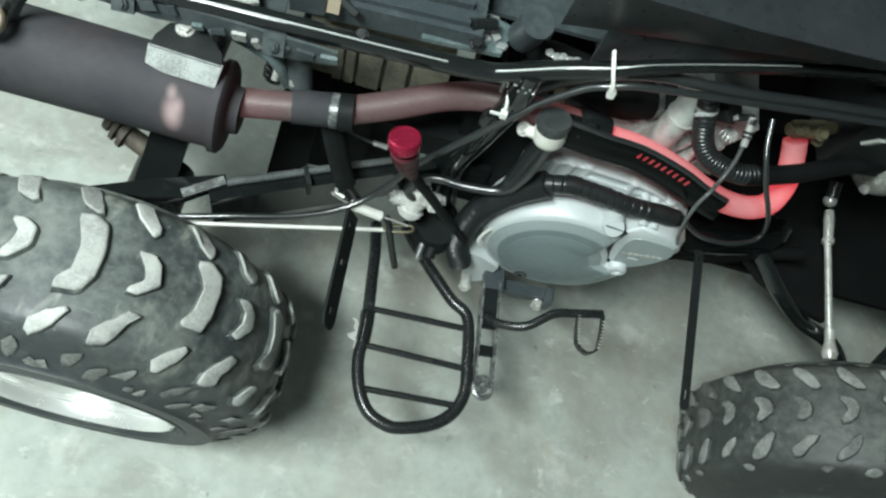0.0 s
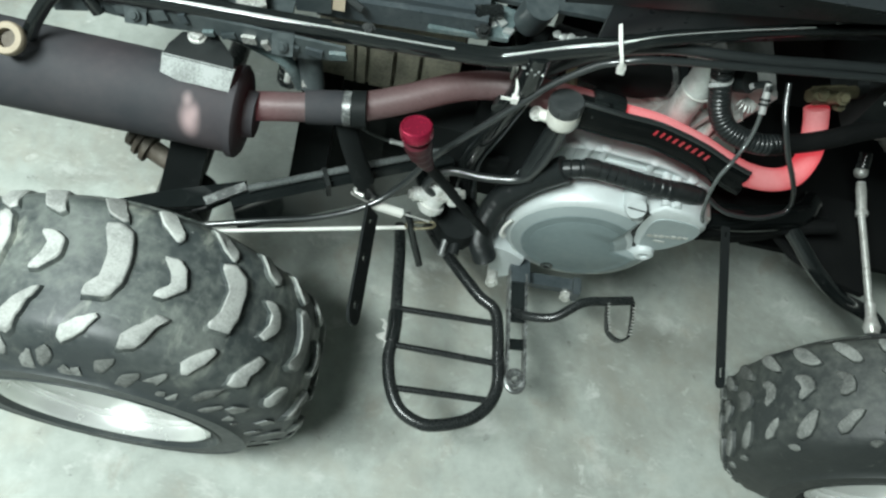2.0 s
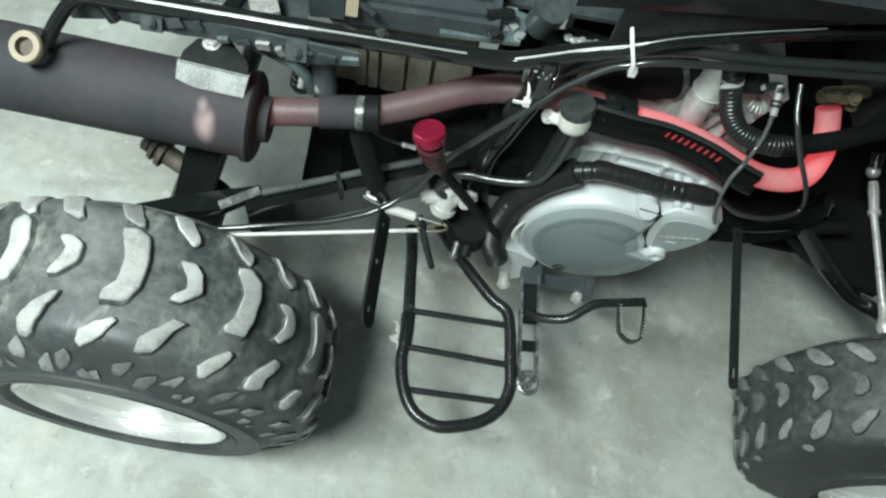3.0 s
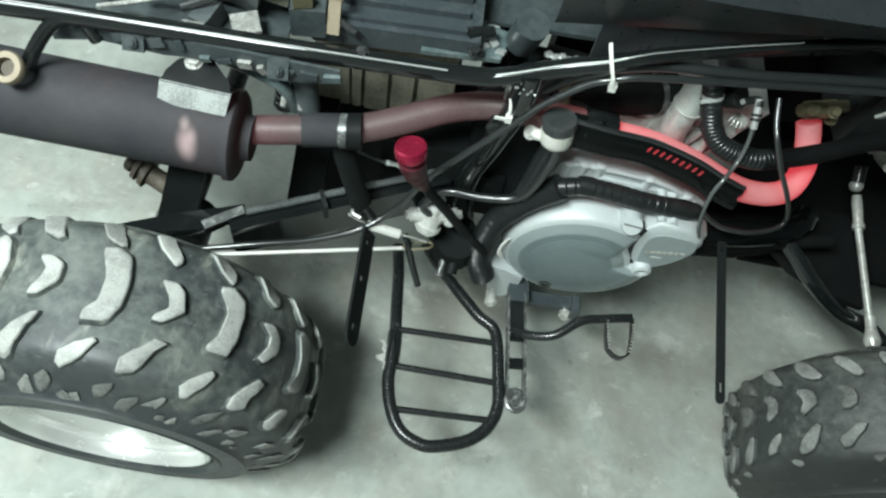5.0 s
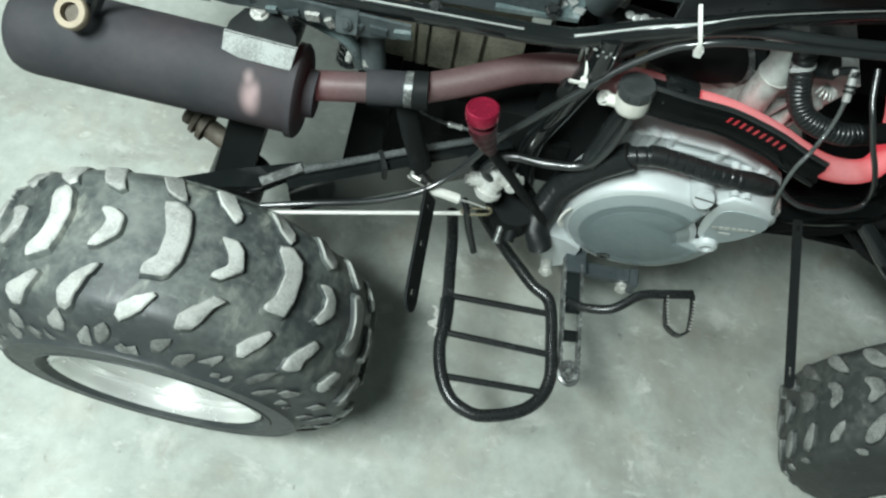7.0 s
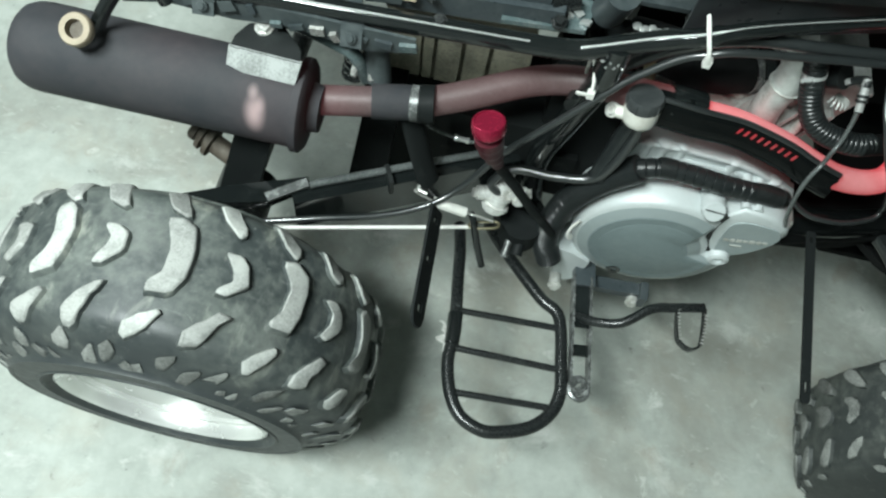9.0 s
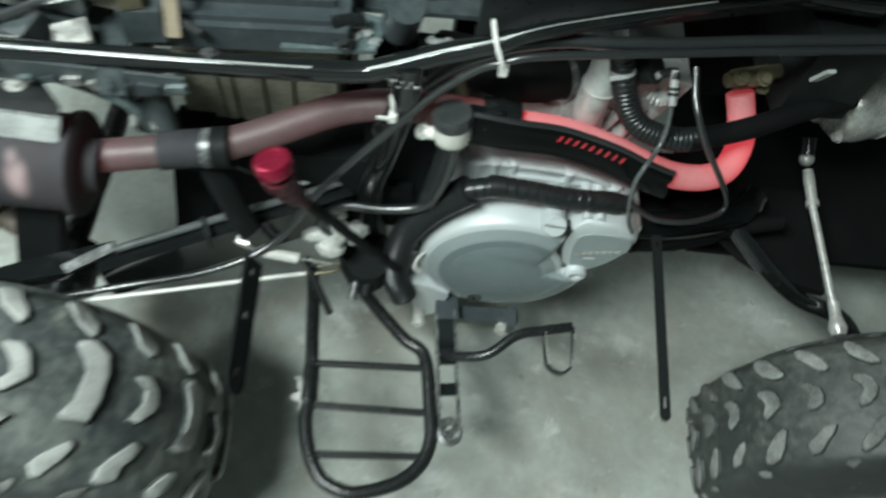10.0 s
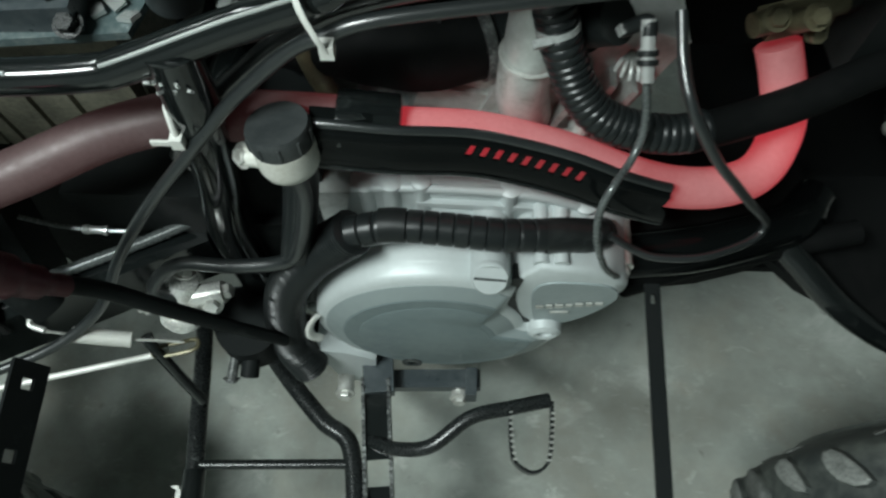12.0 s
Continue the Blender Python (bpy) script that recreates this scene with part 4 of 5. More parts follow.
# ---- footrest ----
rack_line = [(0.345, -0.085, 0.236), (0.354, -0.134, 0.244), (0.361, -0.193, 0.248), (0.367, -0.242, 0.25), (0.370, -0.289, 0.25), (0.370, -0.324, 0.25), (0.381, -0.366, 0.25), (0.401, -0.398, 0.25), (0.430, -0.412, 0.25), (0.456, -0.412, 0.25), (0.502, -0.396, 0.25), (0.531, -0.370, 0.25), (0.543, -0.335, 0.25), (0.539, -0.290, 0.25), (0.532, -0.236, 0.25), (0.522, -0.208, 0.25), (0.498, -0.192, 0.248), (0.472, -0.166, 0.245), (0.446, -0.137, 0.24), (0.416, -0.100, 0.232), (0.392, -0.065, 0.224)]
rack = part("footrest", bm_of(tube(rack_line, 0.0098, 14)), WORN, quad, "welded black tubular footrest")
for a, b in (((0.367, -0.2405, 0.252), (0.532, -0.234, 0.252)), ((0.369, -0.3005, 0.251), (0.540, -0.299, 0.251)), ((0.380, -0.3675, 0.25), (0.538, -0.359, 0.25))):
    part("rung", bm_of(rod(a, b, 0.0052)), WORN, rack)
part("torn_lug", bm_of(slab([(0.345, -0.262), (0.352, -0.266), (0.351, -0.276), (0.357, -0.281), (0.344, -0.289), (0.347, -0.294), (0.358, -0.297), (0.358, -0.308), (0.368, -0.312), (0.368, -0.268), (0.358, -0.270), (0.353, -0.261)], 0.246, 0.249)), STEEL, rack, "bare torn metal lug")
part("band", bm_of(tube([(0.3675, -0.246, 0.25), (0.3695, -0.27, 0.25), (0.3702, -0.296, 0.25)], 0.0118, 14, 3)), BLACK, rack, "black band round the tube")
def peg_plate(x0, x1, y0, y1, z0, z1, teeth):
    """An upright strip from (x0, y0) to (x1, y1) whose upper edge is cut into teeth."""
    verts, faces = [], []
    n = teeth * 4
    for i in range(n + 1):
        f = i / n
        x, y, z = x0 + (x1 - x0) * f, y0 + (y1 - y0) * f, z0 + (z1 - z0) * f
        cut = 0.0035 if i % 4 in (1, 2) else 0.0
        for dx in (-0.0016, 0.0016):
            verts += [(x + dx, y, z - 0.022), (x + dx, y, z - cut)]
    for i in range(n):
        a, b = i * 4, i * 4 + 4
        faces += [(a, b, b + 1, a + 1), (a + 3, b + 3, b + 2, a + 2), (a + 1, b + 1, b + 3, a + 3), (a + 2, b + 2, b, a)]
    faces += [(0, 1, 3, 2), (n * 4 + 2, n * 4 + 3, n * 4 + 1, n * 4)]
    return verts, faces


stay = part("peg_bracket", bm_of(box((0.555, -0.192, 0.270), (0.024, 0.080, 0.004), (2, 0, 6))), BLACK, quad, "black footpeg with bare serrated edges", bevel=0.001)
part("peg_web", bm_of(box((0.563, -0.266, 0.262), (0.024, 0.018, 0.004), (2, 0, 6))), BLACK, stay)
for x in (0.537, 0.564):
    part("peg_side", bm_of(peg_plate(x, x + 0.017, -0.150, -0.322, 0.282, 0.270, 14)), SCRAPED, stay, "bare worn serrated side plate")
part("peg_curl", bm_of(tube([(0.555, -0.318, 0.258), (0.556, -0.333, 0.258), (0.568, -0.340, 0.258), (0.580, -0.333, 0.258), (0.581, -0.318, 0.258)], 0.0045, 8)), SCRAPED, stay)
part("bracket_eye", bm_of(lathe([(0.007, -0.006), (0.007, 0.006), (0.014, 0.006), (0.014, -0.006)], Matrix.Translation((0.566, -0.320, 0.262)) @ pose(0, 0, 0, 40, 20, 0), 20, True)), SCRAPED, stay)
part("frame_foot", bm_of(box((0.553, -0.142, 0.268), (0.032, 0.045, 0.02), (0, 0, 6)), box((0.612, -0.142, 0.250), (0.10, 0.02, 0.016), (0, 0, 2)), box((0.652, -0.146, 0.252), (0.012, 0.03, 0.03))), SLATE, quad, bevel=0.002)
for a in ((0.640, -0.158, 0.242), (0.514, -0.155, 0.236), (0.525, -0.12, 0.26)):
    part("foot_bolt", bm_of(rod((a[0], a[1] + 0.03, a[2]), a, 0.009), *bolt(a, (0, -1, 0.2), 0.008, 0.007)), STEEL, quad)

# brake pedal
pedal = part("brake_pedal", bm_of(tube([(0.545, -0.21, 0.262), (0.574, -0.222, 0.28), (0.612, -0.222, 0.298), (0.65, -0.196, 0.312), (0.687, -0.186, 0.314), (0.729, -0.176, 0.314)], 0.0074, 12)), WORN, quad, "worn steel brake pedal")
pad = [(0.690, -0.184, 0.314), (0.690, -0.215, 0.313), (0.694, -0.236, 0.312), (0.711, -0.246, 0.312), (0.726, -0.236, 0.312), (0.730, -0.21, 0.313), (0.731, -0.178, 0.314)]
def strip(points, low, high, thick):
    """A thin upright strip along a curve."""
    line = spline(points, 6)
    verts, faces = [], []
    for i, q in enumerate(line):
        d = (line[min(i + 1, len(line) - 1)] - line[max(i - 1, 0)]).normalized()
        side = Vector((-d.y, d.x, 0)) * thick / 2
        verts += [q - side + Vector((0, 0, low)), q - side + Vector((0, 0, high)), q + side + Vector((0, 0, high)), q + side + Vector((0, 0, low))]
    for i in range(len(line) - 1):
        a, b = i * 4, i * 4 + 4
        faces += [(a + k, b + k, b + (k + 1) % 4, a + (k + 1) % 4) for k in range(4)]
    return verts, faces + [(0, 1, 2, 3), (len(verts) - 1, len(verts) - 2, len(verts) - 3, len(verts) - 4)]


part("pedal_loop", bm_of(strip(pad, -0.008, 0.004, 0.0030)), WORN, pedal)
for k in range(9):
    for side in (0, 1):
        f = k / 8
        x, y = (0.690 + 0.004 * f * f, -0.19 - 0.045 * f) if side == 0 else (0.731 - 0.005 * f * f, -0.19 - 0.045 * f)
        part("pedal_tooth", bm_of(box((x, y, 0.3185), (0.0036, 0.0018, 0.0024))), STEEL, pedal)

# ---- fender brackets ----


def flat_bar(a, b, width, holes, roll=0.0):
    """A flat bar with rounded ends and slots through it, from a to b, lying flat."""
    d = Vector(b) - Vector(a)
    length = d.length
    m = Matrix.Translation(a) @ pose(0, 0, 0, 0, 0, math.degrees(math.atan2(d.y, d.x))) @ pose(0, 0, 0, 0, -math.degrees(math.asin(d.z / length)), 0) @ pose(0, 0, 0, roll, 0, 0)
    w = width / 2
    rows = [-w, -w * 0.32, w * 0.32, w]
    stops = sorted({0.0, length, *[v for h in holes for v in h]})
    verts, faces, index = [], set(), {}

    def at(i, j, top):
        key = (i, j, top)
        if key not in index:
            taper = 0.75 if i == len(stops) and j in (0, 3) else 1.0
            x = stops[i] if i < len(stops) else length + (w * 0.7 if j in (0, 3) else w)
            index[key] = len(verts)
            verts.append(m @ Vector((x, rows[j] * taper, 0.002 if top else -0.002)))
        return index[key]

    cells = {(i, j) for i in range(len(stops)) for j in range(3)
             if not (j == 1 and i + 1 < len(stops) and any(h[0] <= stops[i] + 1e-6 and stops[i + 1] <= h[1] + 1e-6 for h in holes))}
    faces = []
    for i, j in sorted(cells):
        faces.append((at(i, j, 1), at(i + 1, j, 1), at(i + 1, j + 1, 1), at(i, j + 1, 1)))
        faces.append((at(i, j, 0), at(i, j + 1, 0), at(i + 1, j + 1, 0), at(i + 1, j, 0)))
        for (di, dj), p, q in (((-1, 0), (i, j), (i, j + 1)), ((1, 0), (i + 1, j), (i + 1, j + 1)), ((0, -1), (i, j), (i + 1, j)), ((0, 1), (i, j + 1), (i + 1, j + 1))):
            if (i + di, j + dj) not in cells:
                faces.append((at(*p, 0), at(*q, 0), at(*q, 1), at(*p, 1)))
    return [(verts, faces)]


part("fender_bracket", bm_of(*flat_bar((0.308, -0.205, 0.487), (0.314, -0.352, 0.488), 0.030, [(0.012, 0.022), (0.066, 0.076), (0.132, 0.143)], -62)), MATT, quad, "flat black steel fender bracket")
part("fender_bracket", bm_of(*flat_bar((0.783, -0.136, 0.515), (0.782, -0.352, 0.492), 0.0112, [(0.008, 0.016), (0.196, 0.209)])), MATT, quad, "flat black steel fender bracket")
part("pivot_plate", bm_of(box((0.375, 0.0, 0.435), (0.15, 0.13, 0.14)), box((0.33, 0.10, 0.50), (0.12, 0.12, 0.1))), MATT, quad, bevel=0.006)
part("bracket_gusset", bm_of(tube([(0.354, -0.152, 0.402), (0.3595, -0.160, 0.398), (0.372, -0.174, 0.36), (0.3877, -0.190, 0.320)], 0.0055, 10)), BLACK, quad)

# ---- brake rod, spring and swingarm ----
part("brake_rod", bm_of(rod((0.02, -0.265, 0.412), (0.369, -0.16, 0.38), 0.003)), GALV, quad, "thin bright steel brake rod")
spring = part("return_spring", bm_of(tube([(0.300, -0.162, 0.428), (0.3235, -0.161, 0.4205), (0.347, -0.160, 0.413)], 0.0068, 12, 6, ribs=24, depth=0.0005)), GALV, quad, "bright coil return spring")
part("spring_hook", bm_of(tube([(0.272, -0.160, 0.445), (0.278, -0.164, 0.444), (0.300, -0.162, 0.428)], 0.0014, 6)), STEEL, spring)
part("spring_hook", bm_of(tube([(0.347, -0.160, 0.413), (0.37, -0.157, 0.404), (0.388, -0.156, 0.398)], 0.0014, 6)), STEEL, spring)
part("swingarm", bm_of(slab([(-0.03, -0.245), (0.035, -0.214), (0.129, -0.176), (0.134, -0.186), (0.086, -0.226), (0.04, -0.24)], 0.428, 0.445)), BLACK, quad, "glossy black swingarm", bevel=0.004)
part("swingarm_beam", bm_of(slab([(0.112, -0.2015), (0.40, -0.056), (0.408, -0.073), (0.121, -0.2185)], 0.374, 0.440)), BLACK, quad, "glossy black box section beam", bevel=0.0035)
part("brake_line", bm_of(tube([(0.135, -0.189, 0.446), (0.149, -0.181, 0.446), (0.21, -0.150, 0.446), (0.271, -0.119, 0.446), (0.348, -0.082, 0.447), (0.40, -0.056, 0.45)], 0.0055, 10)), DULL, quad, "dull grey pipe along the beam")
# The highlight on the beam's glossy edge, laid on as a thin bright strip.
part("beam_highlight", bm_of(tube([(0.128, -0.2125, 0.4385), (0.25, -0.1508, 0.4385), (0.395, -0.0773, 0.4385)], 0.0010, 8)), GLEAM, quad, "bright strip for the highlight on the beam's edge")
part("chain_adjuster", bm_of(box((0.108, -0.203, 0.445), (0.058, 0.012, 0.010), (18, 0, 38))), SCRAPED, quad, "scuffed end plate", bevel=0.002)
for a in ((0.234, -0.1485, 0.438),):
    part("tube_tie", bm_of(box(a, (0.006, 0.030, 0.030), (0, 0, 27))), PLASTIC, quad, bevel=0.002)
part("drum_cable", bm_of(tube([(0.01, -0.25, 0.40), (0.08, -0.24, 0.412), (0.152, -0.222, 0.42), (0.233, -0.197, 0.42), (0.292, -0.172, 0.43), (0.333, -0.147, 0.455), (0.372, -0.128, 0.52), (0.407, -0.121, 0.572), (0.433, -0.113, 0.604), (0.454, -0.105, 0.627), (0.474, -0.097, 0.649), (0.493, -0.089, 0.668), (0.532, -0.080, 0.702), (0.556, -0.080, 0.717), (0.590, -0.0765, 0.728), (0.678, -0.064, 0.732), (0.742, -0.053, 0.732), (0.82, -0.039, 0.732), (1.0, -0.008, 0.732)], 0.0046, 10)), CABLE, quad, "long black control cable")
part("throttle_hose", bm_of(tube([(0.448, -0.078, 0.575), (0.452, -0.075, 0.602), (0.459, -0.071, 0.625), (0.475, -0.065, 0.645), (0.492, -0.060, 0.659), (0.510, -0.058, 0.676), (0.528, -0.057, 0.691), (0.545, -0.060, 0.706), (0.570, -0.061, 0.722), (0.617, -0.056, 0.732), (0.678, -0.052, 0.735), (0.742, -0.043, 0.735), (0.82, -0.028, 0.735), (1.0, 0.003, 0.735)], 0.0070, 12)), CABLE, quad, "thick glossy black hose")
def leaning_post(top, bottom, depth):
    """A post between two level edges, each (x0, x1, y, z)."""
    verts = [(x, y + d, z) for x0, x1, y, z in (top, bottom) for x, d in ((x0, 0), (x1, 0), (x1, depth), (x0, depth))]
    return verts, [(0, 1, 2, 3), (7, 6, 5, 4), (0, 4, 5, 1), (1, 5, 6, 2), (2, 6, 7, 3), (3, 7, 4, 0)]


part("shock_post", bm_of(leaning_post((0.052, 0.098, -0.168, 0.56), (0.004, 0.056, -0.204, 0.39), 0.035)), MATT, quad, bevel=0.004)
part("shock_post", bm_of(leaning_post((0.183, 0.230, -0.055, 0.51), (0.154, 0.210, -0.094, 0.28), 0.045)), MATT, quad, bevel=0.004)
part("axle_hub", bm_of(lathe([(0, 0), (0.011, 0), (0.014, 0.003), (0.014, 0.010), (0.010, 0.011), (0.010, 0.014), (0.019, 0.015), (0.020, 0.021), (0.013, 0.022), (0.013, 0.026), (0.021, 0.027), (0.022, 0.034), (0.014, 0.036), (0.014, 0.075), (0, 0.075)], along((-0.036, -0.150, 0.462), (0.03, -0.172, 0.440)), 20)), RUST, quad, "rusty axle hub nut")
part("axle", bm_of(rod((0, -0.40, 0.268), (0, 0.40, 0.268), 0.018, 20), rod((0, -0.17, 0.268), (0, -0.10, 0.268), 0.045, 24)), WORN, quad)
part("footrest_stay", bm_of(tube([(0.252, -0.121, 0.56), (0.262, -0.131, 0.53), (0.276, -0.142, 0.49), (0.290, -0.150, 0.452)], 0.0155, 12, flat=0.35)), MATT, quad)
part("stay_clip", bm_of(tube([(0.289, -0.128, 0.462), (0.286, -0.147, 0.462), (0.277, -0.162, 0.455), (0.29, -0.167, 0.452)], 0.0026, 8)), PALE, quad, "bare bent clip")

adjuster = part("cable_adjuster", bm_of(tube([(0.262, -0.080, 0.490), (0.283, -0.080, 0.478), (0.310, -0.080, 0.470), (0.352, -0.080, 0.4675)], 0.0024, 8)), DULL, quad, "thin cable with a bright adjuster")
part("adjuster_sleeve", bm_of(lathe([(0, 0), (0.004, 0), (0.0046, 0.002), (0.0046, 0.005), (0.0036, 0.006), (0.0036, 0.017), (0.0046, 0.018), (0.0046, 0.021), (0, 0.022)], along((0.309, -0.080, 0.4702), (0.332, -0.080, 0.4685)), 16)), CHROME, adjuster, "bright knurled sleeve")

# ---- frame ----
rail_line = [(-0.32, -0.150, 0.703), (-0.127, -0.126, 0.695), (0.076, -0.111, 0.693), (0.232, -0.101, 0.691), (0.36, -0.0915, 0.6885), (0.415, -0.0875, 0.690), (0.438, -0.085, 0.695), (0.50, -0.075, 0.716), (0.548, -0.073, 0.735), (0.592, -0.066, 0.752), (0.67, -0.040, 0.756), (0.766, -0.007, 0.756), (0.95, 0.047, 0.756)]
rail = part("upper_rail", bm_of(tube(rail_line, [0.0115] * 8 + [0.0105, 0.0085, 0.0075, 0.007, 0.007], 16)), BLACK, quad, "glossy black upper frame rail")
rail_top = [q + Vector((0, -0.0052, 0.0102)) for q in spline(rail_line[:-1], 8)]
# The rail's highlight as bright strips, with a gap where it breaks off.
for low, high, r in ((-1.0, 0.372, 0.0013), (0.425, 0.565, 0.0015), (0.56, 0.80, 0.0008)):
    part("rail_highlight", bm_of(tube([q for q in rail_top if low < q.x < high], r, 8, straight=True)), GLEAM, rail, "bright strip for the highlight along the rail")
part("subframe_tube", bm_of(tube([(-0.30, -0.075, 0.64), (0.02, -0.075, 0.635), (0.089, -0.082, 0.63), (0.119, -0.088, 0.63), (0.149, -0.097, 0.63), (0.178, -0.106, 0.625), (0.19, -0.10, 0.58)], 0.0085, 12)), TEAL, quad, "dusty grey subframe tube")
part("upper_rail", bm_of(tube([(-0.32, 0.165, 0.70), (0.076, 0.122, 0.69), (0.40, 0.099, 0.686), (0.50, 0.085, 0.71), (0.95, 0.02, 0.76)], 0.0135, 12)), BLACK, quad, "glossy black upper frame rail")
part("down_tube", bm_of(tube([(0.466, -0.080, 0.705), (0.464, -0.084, 0.65), (0.45, -0.075, 0.56), (0.43, -0.07, 0.45), (0.44, -0.08, 0.35)], 0.017, 14)), BLACK, quad, "black frame down tube")
# Bright chips that stand for the glints on the tube's weld.
for k in range(9):
    part("weld_glint", bm_of(box((0.452 + 0.003 * k, -0.097 + 0.003 * math.sin(k * 2.0), 0.694 - 0.003 * (k % 3)), (0.004, 0.002, 0.0016), (20 * k, 15 * k, 30 * k))), GLEAM, quad, bevel=0.0015)
part("cross_tube", bm_of(tube([(0.445, -0.09, 0.60), (0.46, 0.0, 0.60), (0.445, 0.09, 0.60)], 0.014, 12)), BLACK, quad)
part("lower_rail", bm_of(tube([(0.42, -0.08, 0.34), (0.48, -0.10, 0.29), (0.56, -0.09, 0.268), (0.70, -0.06, 0.268)], 0.0135, 14)), BLACK, quad, "black lower frame rail")
# Reaches past the true plate edge, where only soft shade lies.
part("front_skid", bm_of(slab([(0.70, -0.078), (0.735, -0.088), (0.80, -0.085), (0.86, -0.077), (0.905, -0.064), (0.96, -0.04), (0.96, 0.06), (0.70, 0.06)], 0.385, 0.43)), SHADE_BLACK, quad, "black front skid plate, widened to cover the soft shade beside it", bevel=0.01)
part("front_down_tube", bm_of(tube([(0.74, -0.085, 0.445), (0.83, -0.075, 0.452), (0.88, -0.06, 0.445), (0.94, -0.035, 0.435), (0.97, 0.0, 0.42)], 0.021, 16)), SHIELD, quad, "thick black front frame tube")
part("front_down_tube", bm_of(tube([(0.78, -0.10, 0.43), (0.86, -0.07, 0.42), (1.0, -0.04, 0.43)], 0.012, 12)), SHADE_BLACK, quad)
part("a_arm", bm_of(tube([(0.915, -0.03, 0.43), (0.948, -0.070, 0.42), (0.985, -0.102, 0.40), (1.05, -0.12, 0.36), (1.13, -0.135, 0.33), (1.17, -0.20, 0.30)], 0.0125, 14)), BLACK, quad, "black tubular front suspension arm")
part("arm_plate", bm_of(slab([(0.93, -0.04), (0.96, -0.075), (1.0, -0.10), (1.05, -0.115), (1.075, -0.12), (1.075, 0.05), (0.93, 0.05)], 0.372, 0.384)), SHADE_BLACK, quad, "black plate beside the suspension arm", bevel=0.003)
part("a_arm", bm_of(tube([(1.30, 0.0, 0.40), (1.24, -0.10, 0.36), (1.18, -0.20, 0.30)], 0.0125, 14)), BLACK, quad)
tie = part("tie_rod", bm_of(rod((1.078, 0.02, 0.395), (1.099, -0.153, 0.36), 0.0056)), STEEL, quad, "bright steel steering tie rod")
part("rod_end", bm_of(lathe([(0, 0), (0.0095, 0), (0.0095, 0.008), (0.0075, 0.010), (0.0085, 0.045), (0.0070, 0.058), (0, 0.06)], along((1.0785, 0.018, 0.395), (1.0745, 0.098, 0.411)), 20)), STEEL, tie)
part("rod_ball", bm_of(lathe([(0.011 * math.sin(math.pi * k / 10), -0.011 * math.cos(math.pi * k / 10)) for k in range(11)], pose(1.0745, 0.092, 0.411, 0, 0, 0), 20)), STEEL, tie)
part("ball_stud", bm_of(rod((1.0745, 0.096, 0.415), (1.074, 0.118, 0.43), 0.010, 16)), WORN, tie)
part("ball_joint", bm_of(lathe([(0, 0), (0.010, 0.002), (0.013, 0.012), (0.010, 0.022), (0.008, 0.03), (0.008, 0.05), (0, 0.05)], along((1.101, -0.172, 0.356), (1.094, -0.10, 0.371)), 20)), STEEL, tie)

# ---- bodywork and what sits on the frame ----
part("side_panel", bm_of(([(0.476, -0.058, 0.765), (0.66, -0.026, 0.770), (0.90, 0.020, 0.772), (1.25, 0.06, 0.772), (1.25, 0.02, 0.81), (0.90, -0.032, 0.83), (0.66, -0.058, 0.835), (0.476, -0.070, 0.84)] + [(0.478, -0.053, 0.765), (0.66, -0.021, 0.770), (0.90, 0.025, 0.772), (1.25, 0.065, 0.772), (1.25, 0.025, 0.81), (0.90, -0.027, 0.83), (0.66, -0.053, 0.835), (0.478, -0.065, 0.84)], [(0, 1, 6, 7), (1, 2, 5, 6), (2, 3, 4, 5), (15, 14, 9, 8), (14, 13, 10, 9), (13, 12, 11, 10)] + [(i, i + 8, (i + 1) % 8 + 8, (i + 1) % 8) for i in range(8)])), PANEL, quad, "dark dull plastic side panel")
part("panel_top", bm_of(([(0.476, -0.067, 0.84), (0.66, -0.055, 0.835), (0.90, -0.029, 0.83), (1.25, 0.023, 0.81), (1.25, 0.16, 0.835), (0.90, 0.14, 0.855), (0.60, 0.10, 0.86), (0.476, 0.06, 0.86)], [(0, 1, 2, 3, 4, 5, 6, 7)])), PANEL, quad)
# Two added black boxes that fill the dark front end.
shroud = part("front_filler", bm_of(box((1.06, 0.31, 0.62), (0.30, 0.18, 0.22))), SHADE_BLACK, quad, "black filler box for the dark front end", bevel=0.02)
part("filler_skirt", bm_of(box((1.02, 0.33, 0.47), (0.22, 0.2, 0.16))), SHADE_BLACK, shroud, bevel=0.02)
part("panel_skirt", bm_of(([(0.53, -0.050, 0.715), (0.67, -0.016, 0.715), (0.77, 0.016, 0.715), (1.25, 0.16, 0.715), (1.25, 0.16, 0.785), (0.77, 0.016, 0.785), (0.67, -0.016, 0.785), (0.53, -0.050, 0.785)]
                          + [(0.53, -0.046, 0.715), (0.67, -0.012, 0.715), (0.77, 0.020, 0.715), (1.25, 0.164, 0.715), (1.25, 0.164, 0.785), (0.77, 0.020, 0.785), (0.67, -0.012, 0.785), (0.53, -0.046, 0.785)],
                          [(0, 1, 6, 7), (1, 2, 5, 6), (2, 3, 4, 5), (15, 14, 9, 8), (14, 13, 10, 9), (13, 12, 11, 10)] + [(i, i + 8, (i + 1) % 8 + 8, (i + 1) % 8) for i in range(8)])), PANEL, quad, "dark skirt of the panel behind the rail")
# Added slab: hides the bright floor that would show behind the engine.
part("far_side_filler", bm_of(box((0.74, 0.165, 0.63), (0.44, 0.04, 0.34), (0, 0, 3))), SHADE_BLACK, quad, "black slab added for the dark far side of the frame", bevel=0.01)
